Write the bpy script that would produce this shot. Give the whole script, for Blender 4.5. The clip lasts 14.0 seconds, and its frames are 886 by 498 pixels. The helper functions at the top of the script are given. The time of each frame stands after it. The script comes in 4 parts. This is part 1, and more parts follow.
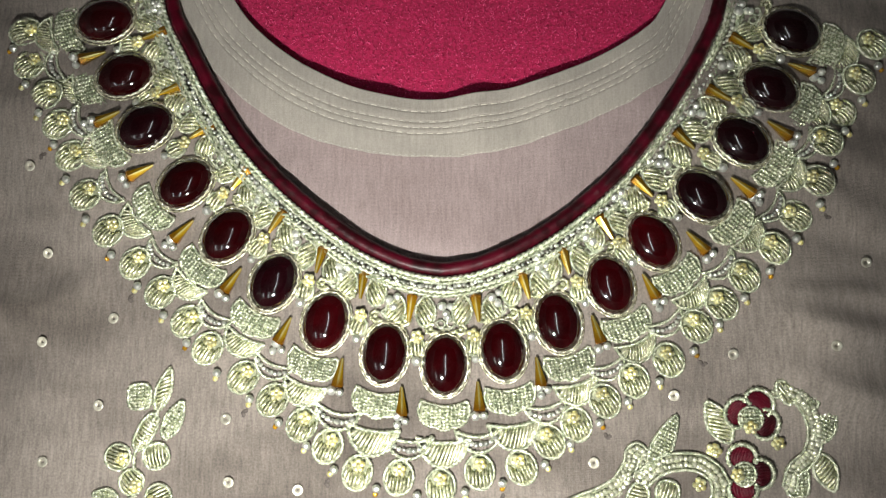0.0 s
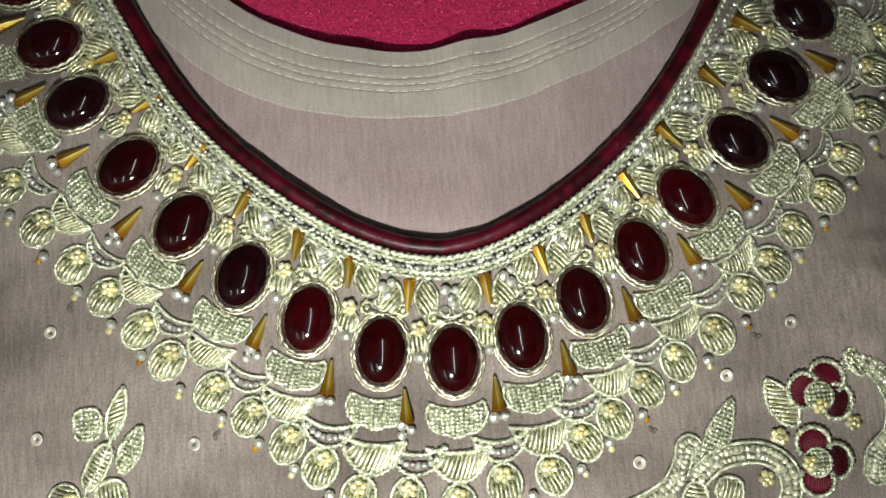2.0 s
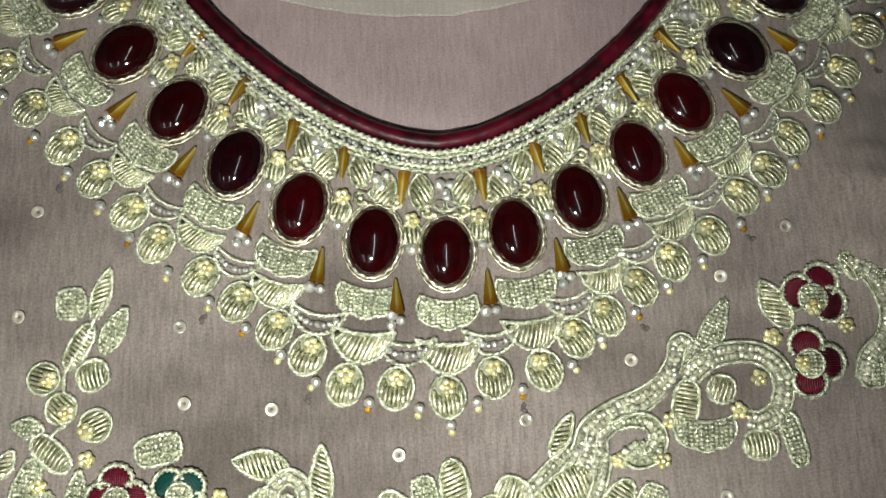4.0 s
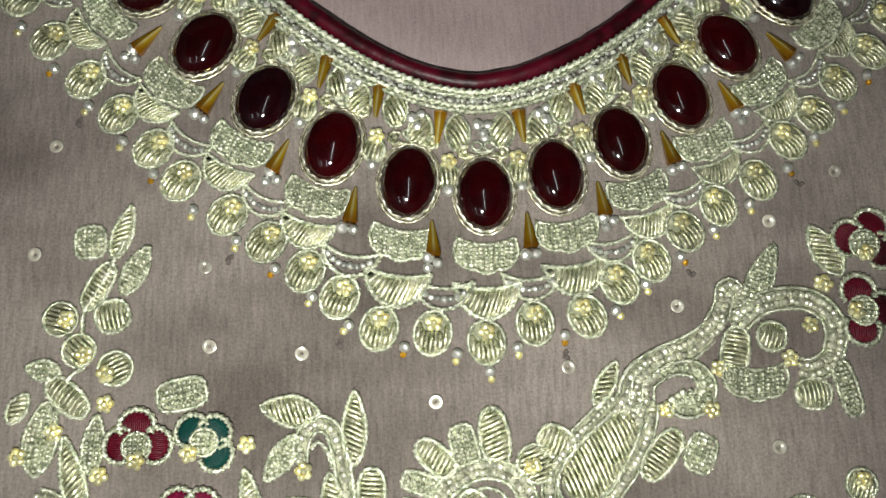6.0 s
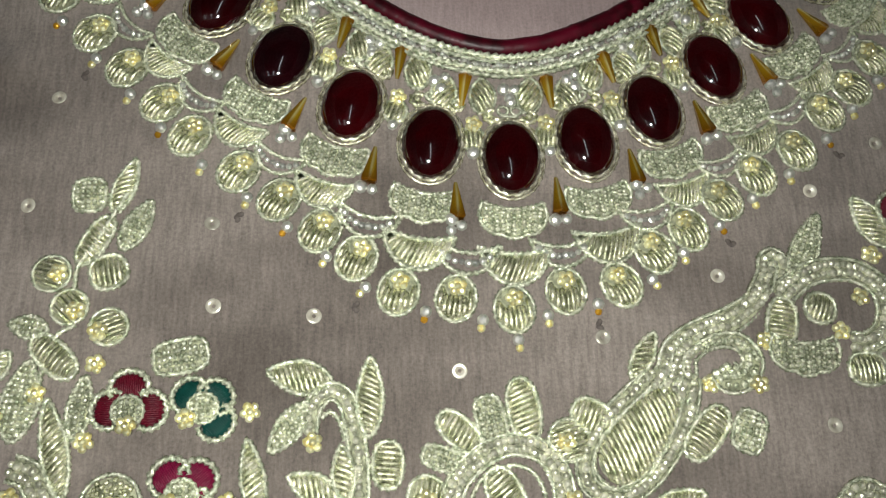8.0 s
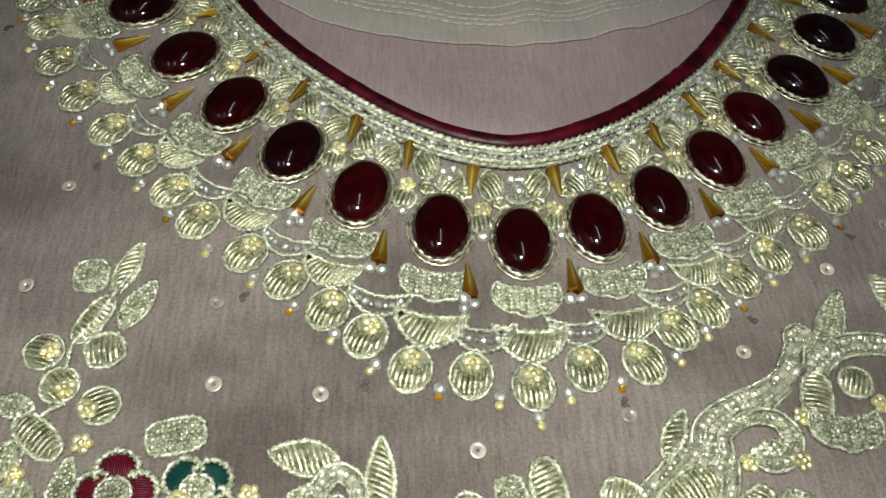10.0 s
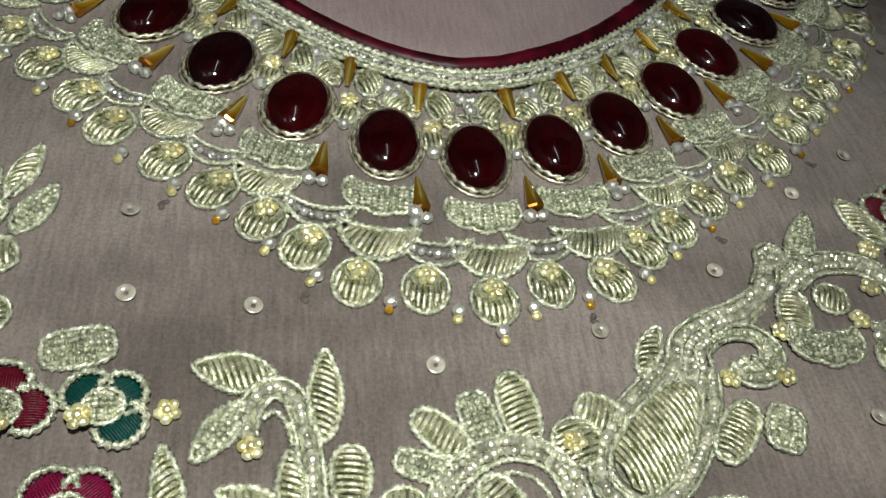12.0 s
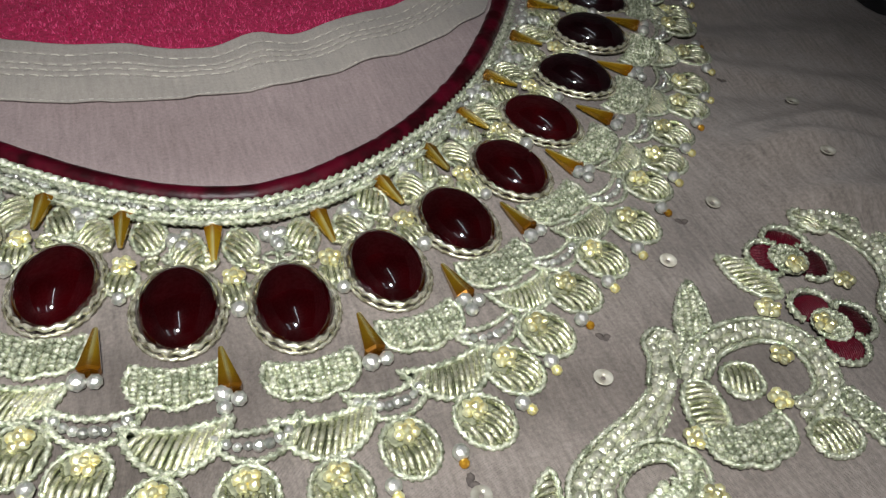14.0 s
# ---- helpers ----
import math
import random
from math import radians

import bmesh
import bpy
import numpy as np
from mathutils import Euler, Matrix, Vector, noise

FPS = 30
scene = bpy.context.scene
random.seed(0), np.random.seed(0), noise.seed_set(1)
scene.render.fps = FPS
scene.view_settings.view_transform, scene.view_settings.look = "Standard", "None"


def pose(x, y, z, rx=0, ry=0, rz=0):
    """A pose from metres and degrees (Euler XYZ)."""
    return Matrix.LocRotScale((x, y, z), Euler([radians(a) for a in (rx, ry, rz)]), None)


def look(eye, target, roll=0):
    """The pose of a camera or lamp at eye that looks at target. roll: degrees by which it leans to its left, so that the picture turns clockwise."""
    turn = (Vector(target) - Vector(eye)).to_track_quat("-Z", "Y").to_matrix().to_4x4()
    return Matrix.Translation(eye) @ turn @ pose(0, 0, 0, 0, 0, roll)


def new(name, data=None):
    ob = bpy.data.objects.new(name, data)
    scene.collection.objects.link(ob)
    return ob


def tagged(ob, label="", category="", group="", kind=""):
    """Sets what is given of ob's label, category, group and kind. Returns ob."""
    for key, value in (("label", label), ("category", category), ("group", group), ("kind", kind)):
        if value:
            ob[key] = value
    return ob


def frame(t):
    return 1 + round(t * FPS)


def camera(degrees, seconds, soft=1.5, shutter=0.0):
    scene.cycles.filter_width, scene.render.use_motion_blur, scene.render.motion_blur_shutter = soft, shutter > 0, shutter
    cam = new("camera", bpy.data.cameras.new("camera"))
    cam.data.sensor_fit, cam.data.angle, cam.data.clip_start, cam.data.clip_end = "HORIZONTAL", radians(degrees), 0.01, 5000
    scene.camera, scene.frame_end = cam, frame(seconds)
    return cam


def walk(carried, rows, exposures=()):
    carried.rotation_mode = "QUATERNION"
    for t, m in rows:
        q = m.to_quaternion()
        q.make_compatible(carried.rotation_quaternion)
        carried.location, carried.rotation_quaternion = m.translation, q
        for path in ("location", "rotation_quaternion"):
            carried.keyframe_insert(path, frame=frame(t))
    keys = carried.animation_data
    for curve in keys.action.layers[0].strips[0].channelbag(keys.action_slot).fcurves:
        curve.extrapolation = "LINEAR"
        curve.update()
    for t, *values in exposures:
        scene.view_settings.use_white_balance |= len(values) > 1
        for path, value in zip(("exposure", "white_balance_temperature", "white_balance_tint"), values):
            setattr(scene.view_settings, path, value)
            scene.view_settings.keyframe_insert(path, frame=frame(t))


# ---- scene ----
cam = camera(56.77, 14.0, soft=1.15)
PATH = [
    (0, (0.00353, -0.03103, 0.25264), (0.00099, -0.00644, 0.05417), -5.773),
    (0.5, (-0.00129, -0.02986, 0.24199), (-0.00174, -0.00502, 0.04354), -2.884),
    (1, (-0.00310, -0.02989, 0.22854), (-0.00280, -0.00428, 0.03018), -3.155),
    (1.5, (-0.00545, -0.03357, 0.21865), (-0.00328, -0.00846, 0.02025), 0.759),
    (2, (-0.00579, -0.03881, 0.21182), (-0.00024, -0.00876, 0.01417), 6.571),
    (2.5, (-0.00592, -0.04948, 0.20765), (0.00153, -0.02051, 0.00990), 11.685),
    (3, (-0.00512, -0.05473, 0.20441), (-0.00028, -0.02469, 0.00674), 6.601),
    (3.2, (-0.00540, -0.05964, 0.20491), (0.00096, -0.02785, 0.00756), 8.870),
    (5.5, (-0.01859, -0.08407, 0.19616), (-0.00850, -0.04306, 0.00067), 12.094),
    (6, (-0.02156, -0.09007, 0.19134), (-0.00940, -0.04797, -0.00380), 14.488),
    (6.5, (-0.02425, -0.09525, 0.18801), (-0.01024, -0.05286, -0.00694), 16.780),
    (7, (-0.02548, -0.10269, 0.18422), (-0.01162, -0.05771, -0.01016), 16.243),
    (7.5, (-0.02796, -0.10847, 0.18070), (-0.01468, -0.05487, -0.01153), 13.384),
    (8, (-0.02988, -0.11565, 0.17038), (-0.01376, -0.05135, -0.01832), 13.468),
    (8.2, (-0.02916, -0.11860, 0.16903), (-0.01305, -0.04975, -0.01806), 12.472),
    (10.3, (-0.03446, -0.14365, 0.15014), (-0.01573, -0.03257, -0.01512), 8.488),
    (10.5, (-0.03473, -0.14701, 0.14877), (-0.01546, -0.03645, -0.01677), 8.729),
    (11, (-0.03658, -0.14904, 0.14649), (-0.01549, -0.04443, -0.02266), 10.271),
    (11.5, (-0.03902, -0.15194, 0.13398), (-0.01330, -0.04695, -0.03429), 12.614),
    (12, (-0.03926, -0.15215, 0.12080), (0.00031, -0.03278, -0.03472), 15.790),
    (12.5, (-0.04552, -0.15709, 0.11295), (0.00259, -0.02947, -0.03333), 16.021),
    (13, (-0.04537, -0.15620, 0.10893), (0.00857, -0.02830, -0.03506), 13.976),
    (13.5, (-0.02988, -0.13677, 0.11032), (0.02739, -0.00591, -0.02966), 9.208),
    (14, (-0.01757, -0.12669, 0.10692), (0.04538, 0.00150, -0.03309), 8.980),
]
walk(cam, [(t, look(eye, target, roll)) for t, eye, target, roll in PATH],
     exposures=[(0.0, 0.66, 6500, 10), (1.5, 0.48, 6500, 10), (3.0, 0.22, 6480, 10), (5.5, 0.02, 6450, 10), (8.0, -0.22, 6420, 10), (11.5, -0.16, 6400, 10), (12.0, -0.36, 6380, 10),
                (12.5, -0.36, 6320, 12), (13.0, -0.30, 6250, 13), (13.5, -0.14, 6180, 14), (14.0, 0.04, 6150, 14)])

# ---- light ----
world = bpy.data.worlds.new("room_light")
scene.world = world
world.use_nodes = True
world.node_tree.nodes["Background"].inputs[0].default_value = (1.0, 0.97, 0.93, 1)
world.node_tree.nodes["Background"].inputs[1].default_value = 0.015


# the phone's torch beside the lens
torch = bpy.data.lights.new("torch_light", "SPOT")
torch.energy, torch.color, torch.shadow_soft_size = 2.75, (1.0, 0.985, 0.93), 0.008
torch.spot_size, torch.spot_blend = radians(93), 1.0
new("torch_light", torch).matrix_world = look((-0.035, -0.130, 0.203), (-0.020, -0.058, 0.0))

# ---- materials ----


def material(name, colour, rough=0.5, metal=0.0, dark=None, scale=400.0, mix=(0.35, 0.65), bump=0.0, bump_scale=2500.0,
             stretch=(1, 1, 1), sheen=0.0, coat=0.0, spec=0.5, random_value=0.0, island=0.0):
    """A surface with grain at two scales: colour mottling by a coarse noise, relief by a fine one."""
    mat = bpy.data.materials.new(name)
    mat.use_nodes = True
    nt = mat.node_tree
    n, link = nt.nodes, nt.links.new
    b = n["Principled BSDF"]
    b.inputs["Roughness"].default_value = rough
    b.inputs["Metallic"].default_value = metal
    b.inputs["Specular IOR Level"].default_value = spec
    b.inputs["Sheen Weight"].default_value = sheen
    b.inputs["Coat Weight"].default_value = coat
    b.inputs["Coat Roughness"].default_value = 0.03
    co = n.new("ShaderNodeTexCoord")
    mp = n.new("ShaderNodeMapping")
    mp.inputs["Scale"].default_value = stretch
    link(co.outputs["Object"], mp.inputs["Vector"])
    dark = dark or tuple(c * 0.6 for c in colour)
    noise1 = n.new("ShaderNodeTexNoise")
    noise1.inputs["Scale"].default_value = scale
    noise1.inputs["Detail"].default_value = 4
    link(mp.outputs[0], noise1.inputs["Vector"])
    ramp = n.new("ShaderNodeValToRGB")
    ramp.color_ramp.elements[0].position, ramp.color_ramp.elements[1].position = mix
    ramp.color_ramp.elements[0].color, ramp.color_ramp.elements[1].color = (*dark, 1), (*colour, 1)
    link(noise1.outputs[0], ramp.inputs[0])
    colour_out = ramp.outputs[0]
    if random_value:
        info = n.new("ShaderNodeObjectInfo")
        span = n.new("ShaderNodeMapRange")
        span.inputs["To Min"].default_value, span.inputs["To Max"].default_value = 1 - random_value, 1 + random_value
        link(info.outputs["Random"], span.inputs[0])
        hsv = n.new("ShaderNodeHueSaturation")
        link(span.outputs[0], hsv.inputs["Value"])
        link(colour_out, hsv.inputs["Color"])
        colour_out = hsv.outputs[0]
    if island:
        geo = n.new("ShaderNodeNewGeometry")
        span = n.new("ShaderNodeMapRange")
        span.inputs["To Min"].default_value, span.inputs["To Max"].default_value = 1 - island, 1.1
        link(geo.outputs["Random Per Island"], span.inputs[0])
        hsv = n.new("ShaderNodeHueSaturation")
        link(span.outputs[0], hsv.inputs["Value"])
        link(colour_out, hsv.inputs["Color"])
        colour_out = hsv.outputs[0]
    link(colour_out, b.inputs["Base Color"])
    if bump:
        noise2 = n.new("ShaderNodeTexNoise")
        noise2.inputs["Scale"].default_value = bump_scale
        noise2.inputs["Detail"].default_value = 2
        link(mp.outputs[0], noise2.inputs["Vector"])
        bp = n.new("ShaderNodeBump")
        bp.inputs["Strength"].default_value, bp.inputs["Distance"].default_value = bump, 0.0004
        link(noise2.outputs[0], bp.inputs["Height"])
        link(bp.outputs[0], b.inputs["Normal"])
    return mat


def cloth(name, colour, dark, thread, rough=0.85, sheen=0.15, relief=0.35, slub=0.5):
    """Woven cloth: two crossed threads as relief, slubs along the warp, soft blotches."""
    mat = material(name, colour, rough, dark=dark, scale=20, mix=(0.33, 0.56), stretch=(0.55, 1.25, 1), sheen=sheen, spec=0.2)
    nt = mat.node_tree
    n, link = nt.nodes, nt.links.new
    b = n["Principled BSDF"]
    co = n.new("ShaderNodeTexCoord")
    waves = []
    for axis in ("X", "Y"):
        w = n.new("ShaderNodeTexWave")
        w.bands_direction = axis
        w.inputs["Scale"].default_value = thread
        w.inputs["Distortion"].default_value = 1.6
        w.inputs["Detail"].default_value = 2
        w.inputs["Detail Scale"].default_value = 0.6
        link(co.outputs["Object"], w.inputs["Vector"])
        waves.append(w)
    weave = n.new("ShaderNodeMath")
    weave.operation = "ADD"
    link(waves[0].outputs[1], weave.inputs[0])
    link(waves[1].outputs[1], weave.inputs[1])
    stripes = []
    for sx, sy in ((900, 120), (1400, 1400)):
        mp = n.new("ShaderNodeMapping")
        mp.inputs["Scale"].default_value = (sx, sy, 30)
        link(co.outputs["Object"], mp.inputs["Vector"])
        s = n.new("ShaderNodeTexNoise")
        s.inputs["Scale"].default_value = 1.0
        s.inputs["Detail"].default_value = 5
        s.inputs["Roughness"].default_value = 0.65
        link(mp.outputs[0], s.inputs["Vector"])
        stripes.append(s)
    add = n.new("ShaderNodeMath")
    add.operation = "ADD"
    link(stripes[0].outputs[0], add.inputs[0])
    link(stripes[1].outputs[0], add.inputs[1])
    span = n.new("ShaderNodeMapRange")
    span.inputs["From Min"].default_value, span.inputs["From Max"].default_value = 0.7, 1.3
    span.inputs["To Min"].default_value, span.inputs["To Max"].default_value = 1 - slub * 0.5, 1 + slub * 0.4
    link(add.outputs[0], span.inputs[0])
    hsv = n.new("ShaderNodeHueSaturation")
    link(span.outputs[0], hsv.inputs["Value"])
    old = b.inputs["Base Color"].links[0].from_socket
    link(old, hsv.inputs["Color"])
    link(hsv.outputs[0], b.inputs["Base Color"])
    high = n.new("ShaderNodeMath")
    high.operation = "ADD"
    link(weave.outputs[0], high.inputs[0])
    link(add.outputs[0], high.inputs[1])
    bp = n.new("ShaderNodeBump")
    bp.inputs["Strength"].default_value, bp.inputs["Distance"].default_value = relief, 0.0003
    link(high.outputs[0], bp.inputs["Height"])
    link(bp.outputs[0], b.inputs["Normal"])
    return mat


def lined_glass(name):
    """Foil-lined amber glass: shine painted along the bead, honey sides, red-brown towards its wide end."""
    mat = material(name, (0.80, 0.40, 0.02), 0.16, 0.68, coat=1.0)
    nt = mat.node_tree
    n, link = nt.nodes, nt.links.new
    b = n["Principled BSDF"]
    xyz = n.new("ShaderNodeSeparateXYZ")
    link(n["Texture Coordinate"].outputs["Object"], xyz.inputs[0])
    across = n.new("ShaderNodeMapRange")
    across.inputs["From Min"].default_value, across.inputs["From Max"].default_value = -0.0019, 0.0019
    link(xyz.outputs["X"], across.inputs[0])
    # the bead's lengthwise highlight, put into the colour across its width
    glint = n.new("ShaderNodeValToRGB")
    glint.color_ramp.elements[0].position, glint.color_ramp.elements[0].color = 0.10, (0.36, 0.19, 0.008, 1)
    glint.color_ramp.elements[1].position, glint.color_ramp.elements[1].color = 0.92, (0.42, 0.23, 0.010, 1)
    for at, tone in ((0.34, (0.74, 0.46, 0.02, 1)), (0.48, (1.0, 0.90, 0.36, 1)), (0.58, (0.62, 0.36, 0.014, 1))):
        glint.color_ramp.elements.new(at).color = tone
    link(across.outputs[0], glint.inputs[0])
    along = n.new("ShaderNodeMapRange")
    along.inputs["From Min"].default_value, along.inputs["From Max"].default_value = 0.0012, 0.0044
    link(xyz.outputs["Y"], along.inputs[0])
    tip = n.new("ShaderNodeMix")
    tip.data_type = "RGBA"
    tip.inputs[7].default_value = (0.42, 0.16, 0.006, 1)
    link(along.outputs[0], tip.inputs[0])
    link(glint.outputs[0], tip.inputs[6])
    info = n.new("ShaderNodeObjectInfo")
    span = n.new("ShaderNodeMapRange")
    span.inputs["To Min"].default_value, span.inputs["To Max"].default_value = 0.6, 1.25
    link(info.outputs["Random"], span.inputs[0])
    hsv = n.new("ShaderNodeHueSaturation")
    link(span.outputs[0], hsv.inputs["Value"])
    link(tip.outputs[2], hsv.inputs["Color"])
    link(hsv.outputs[0], b.inputs["Base Color"])
    return mat


M_CLOTH = cloth("mauve_georgette", (0.288, 0.250, 0.219), (0.130, 0.110, 0.094), 1700, slub=0.8, relief=0.45)
M_BACK = cloth("mauve_georgette_inside", (0.37, 0.295, 0.285), (0.29, 0.225, 0.215), 1700, slub=0.5)
M_FACING = cloth("ecru_facing_cotton", (0.43, 0.395, 0.345), (0.32, 0.295, 0.26), 1500, slub=0.35)
M_THREAD = material("ecru_sewing_thread", (0.66, 0.63, 0.54), 0.6, bump=0.2)
M_VELOUR = material("crimson_velour", (0.46, 0.011, 0.082), 0.9, dark=(0.27, 0.005, 0.043), scale=1100, mix=(0.36, 0.62), sheen=0.08, bump=0.5, bump_scale=1300)
M_PILE = material("crimson_velour_tips", (0.72, 0.085, 0.22), 0.85, dark=(0.34, 0.010, 0.062), scale=600, mix=(0.40, 0.62), sheen=0.05, spec=0.15)
M_PIPING = material("maroon_satin", (0.075, 0.0010, 0.009), 0.42, dark=(0.020, 0.0004, 0.002), scale=190, mix=(0.40, 0.62), bump=0.6, bump_scale=420, spec=0.3)
M_ZARI = material("pale_gold_coiled_wire", (1.0, 1.0, 0.74), 0.23, 0.76, dark=(0.44, 0.48, 0.27), scale=520, mix=(0.36, 0.60), bump=0.7, bump_scale=2400, random_value=0.2)
# grey-green stuffing, its dark tone painting the shade between wires and beads
M_FELT = material("shade_toned_stuffing", (0.42, 0.44, 0.29), 0.6, 0.2, dark=(0.12, 0.13, 0.08), scale=700, bump=0.6)
M_CORD = material("silvery_zari_cord", (0.96, 1.0, 0.78), 0.24, 0.66, dark=(0.40, 0.45, 0.30), scale=850, mix=(0.38, 0.60), bump=0.8, bump_scale=3000, random_value=0.18)
M_SETTING = material("pale_gold_setting_wire", (0.98, 0.96, 0.76), 0.18, 0.75, dark=(0.42, 0.40, 0.26), scale=600, mix=(0.38, 0.58), bump=0.3, bump_scale=3000)
M_GEM = material("ruby_red_glass", (0.026, 0.0003, 0.0011), 0.06, dark=(0.012, 0.00015, 0.0005), scale=150, mix=(0.38, 0.62), coat=1.0, spec=0.5, random_value=0.35, bump=0.015, bump_scale=500)
M_GEM_DARK = material("wine_black_glass", (0.010, 0.0004, 0.0014), 0.06, dark=(0.004, 0.0003, 0.0008), scale=190, coat=1.0, spec=0.5, random_value=0.3, bump=0.015, bump_scale=500)
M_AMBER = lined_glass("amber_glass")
M_HONEY = material("honey_glass", (0.95, 0.58, 0.05), 0.10, 0.6, dark=(0.42, 0.16, 0.01), scale=330, mix=(0.4, 0.6), coat=1.0, random_value=0.3)
M_YELLOW = material("yellow_foiled_glass", (1.0, 1.0, 0.62), 0.33, 0.62, dark=(1.0, 0.86, 0.30), scale=900, mix=(0.36, 0.55), coat=1.0, random_value=0.25, island=0.35)
M_CRYSTAL = material("clear_cut_crystal", (1.0, 1.0, 0.92), 0.30, 0.72, dark=(0.66, 0.72, 0.62), scale=900, mix=(0.36, 0.54), coat=1.0, island=0.55)
M_STEM = material("pale_gold_cut_beads", (1.0, 1.0, 0.80), 0.28, 0.6, dark=(0.58, 0.62, 0.44), scale=900, mix=(0.36, 0.54), coat=0.6, island=0.5)
M_SEQUIN = material("pearly_sequin", (0.95, 0.93, 0.78), 0.16, 0.45, dark=(0.62, 0.58, 0.46), scale=420, coat=0.6, random_value=0.3)
M_RED_SILK = material("crimson_silk_floss", (0.10, 0.002, 0.012), 0.42, dark=(0.065, 0.0015, 0.008), scale=400, sheen=0.0, spec=0.25, bump=0.5, bump_scale=2400)
M_PINK_SILK = material("magenta_silk_floss", (0.16, 0.003, 0.034), 0.42, dark=(0.11, 0.002, 0.023), scale=400, sheen=0.0, spec=0.25, bump=0.5, bump_scale=2400)
M_WINE_SILK = material("wine_silk_floss", (0.05, 0.002, 0.007), 0.42, dark=(0.02, 0.001, 0.003), scale=400, sheen=0.0, spec=0.25, bump=0.5, bump_scale=2400)
M_GREEN_SILK = material("bottle_green_silk_floss", (0.002, 0.052, 0.041), 0.42, dark=(0.0015, 0.035, 0.028), scale=400, sheen=0.0, spec=0.25, bump=0.5, bump_scale=2400)
M_KNOT = material("dark_thread_knot", (0.13, 0.11, 0.096), 0.8, dark=(0.06, 0.05, 0.043), scale=900, bump=0.4)
M_BED = material("black_brown_ticking", (0.012, 0.010, 0.010), 0.9, scale=40, bump=0.2)
M_WALL = material("painted_plaster", (0.62, 0.60, 0.56), 0.9, scale=6, bump=0.1, bump_scale=60)

# ---- shapes, in millimetres ----
MM = 0.001


def ball_template(rings, sides):
    v, f = [(0, 0, 1)], []
    for i in range(1, rings):
        a = math.pi * i / rings
        for j in range(sides):
            b = 2 * math.pi * (j + 0.5 * (i % 2)) / sides
            v.append((math.sin(a) * math.cos(b), math.sin(a) * math.sin(b), math.cos(a)))
    v.append((0, 0, -1))
    last = len(v) - 1
    for j in range(sides):
        k = (j + 1) % sides
        f.append((0, 1 + j, 1 + k))
        for i in range(rings - 2):
            o = 1 + i * sides
            f.append((o + j, o + sides + j, o + sides + k, o + k))
        o = 1 + (rings - 2) * sides
        f.append((last, o + k, o + j))
    return np.array(v), f


BALL_LOW = ball_template(4, 6)
BALL_MID = ball_template(6, 9)
BALL_CUT = ball_template(5, 7)


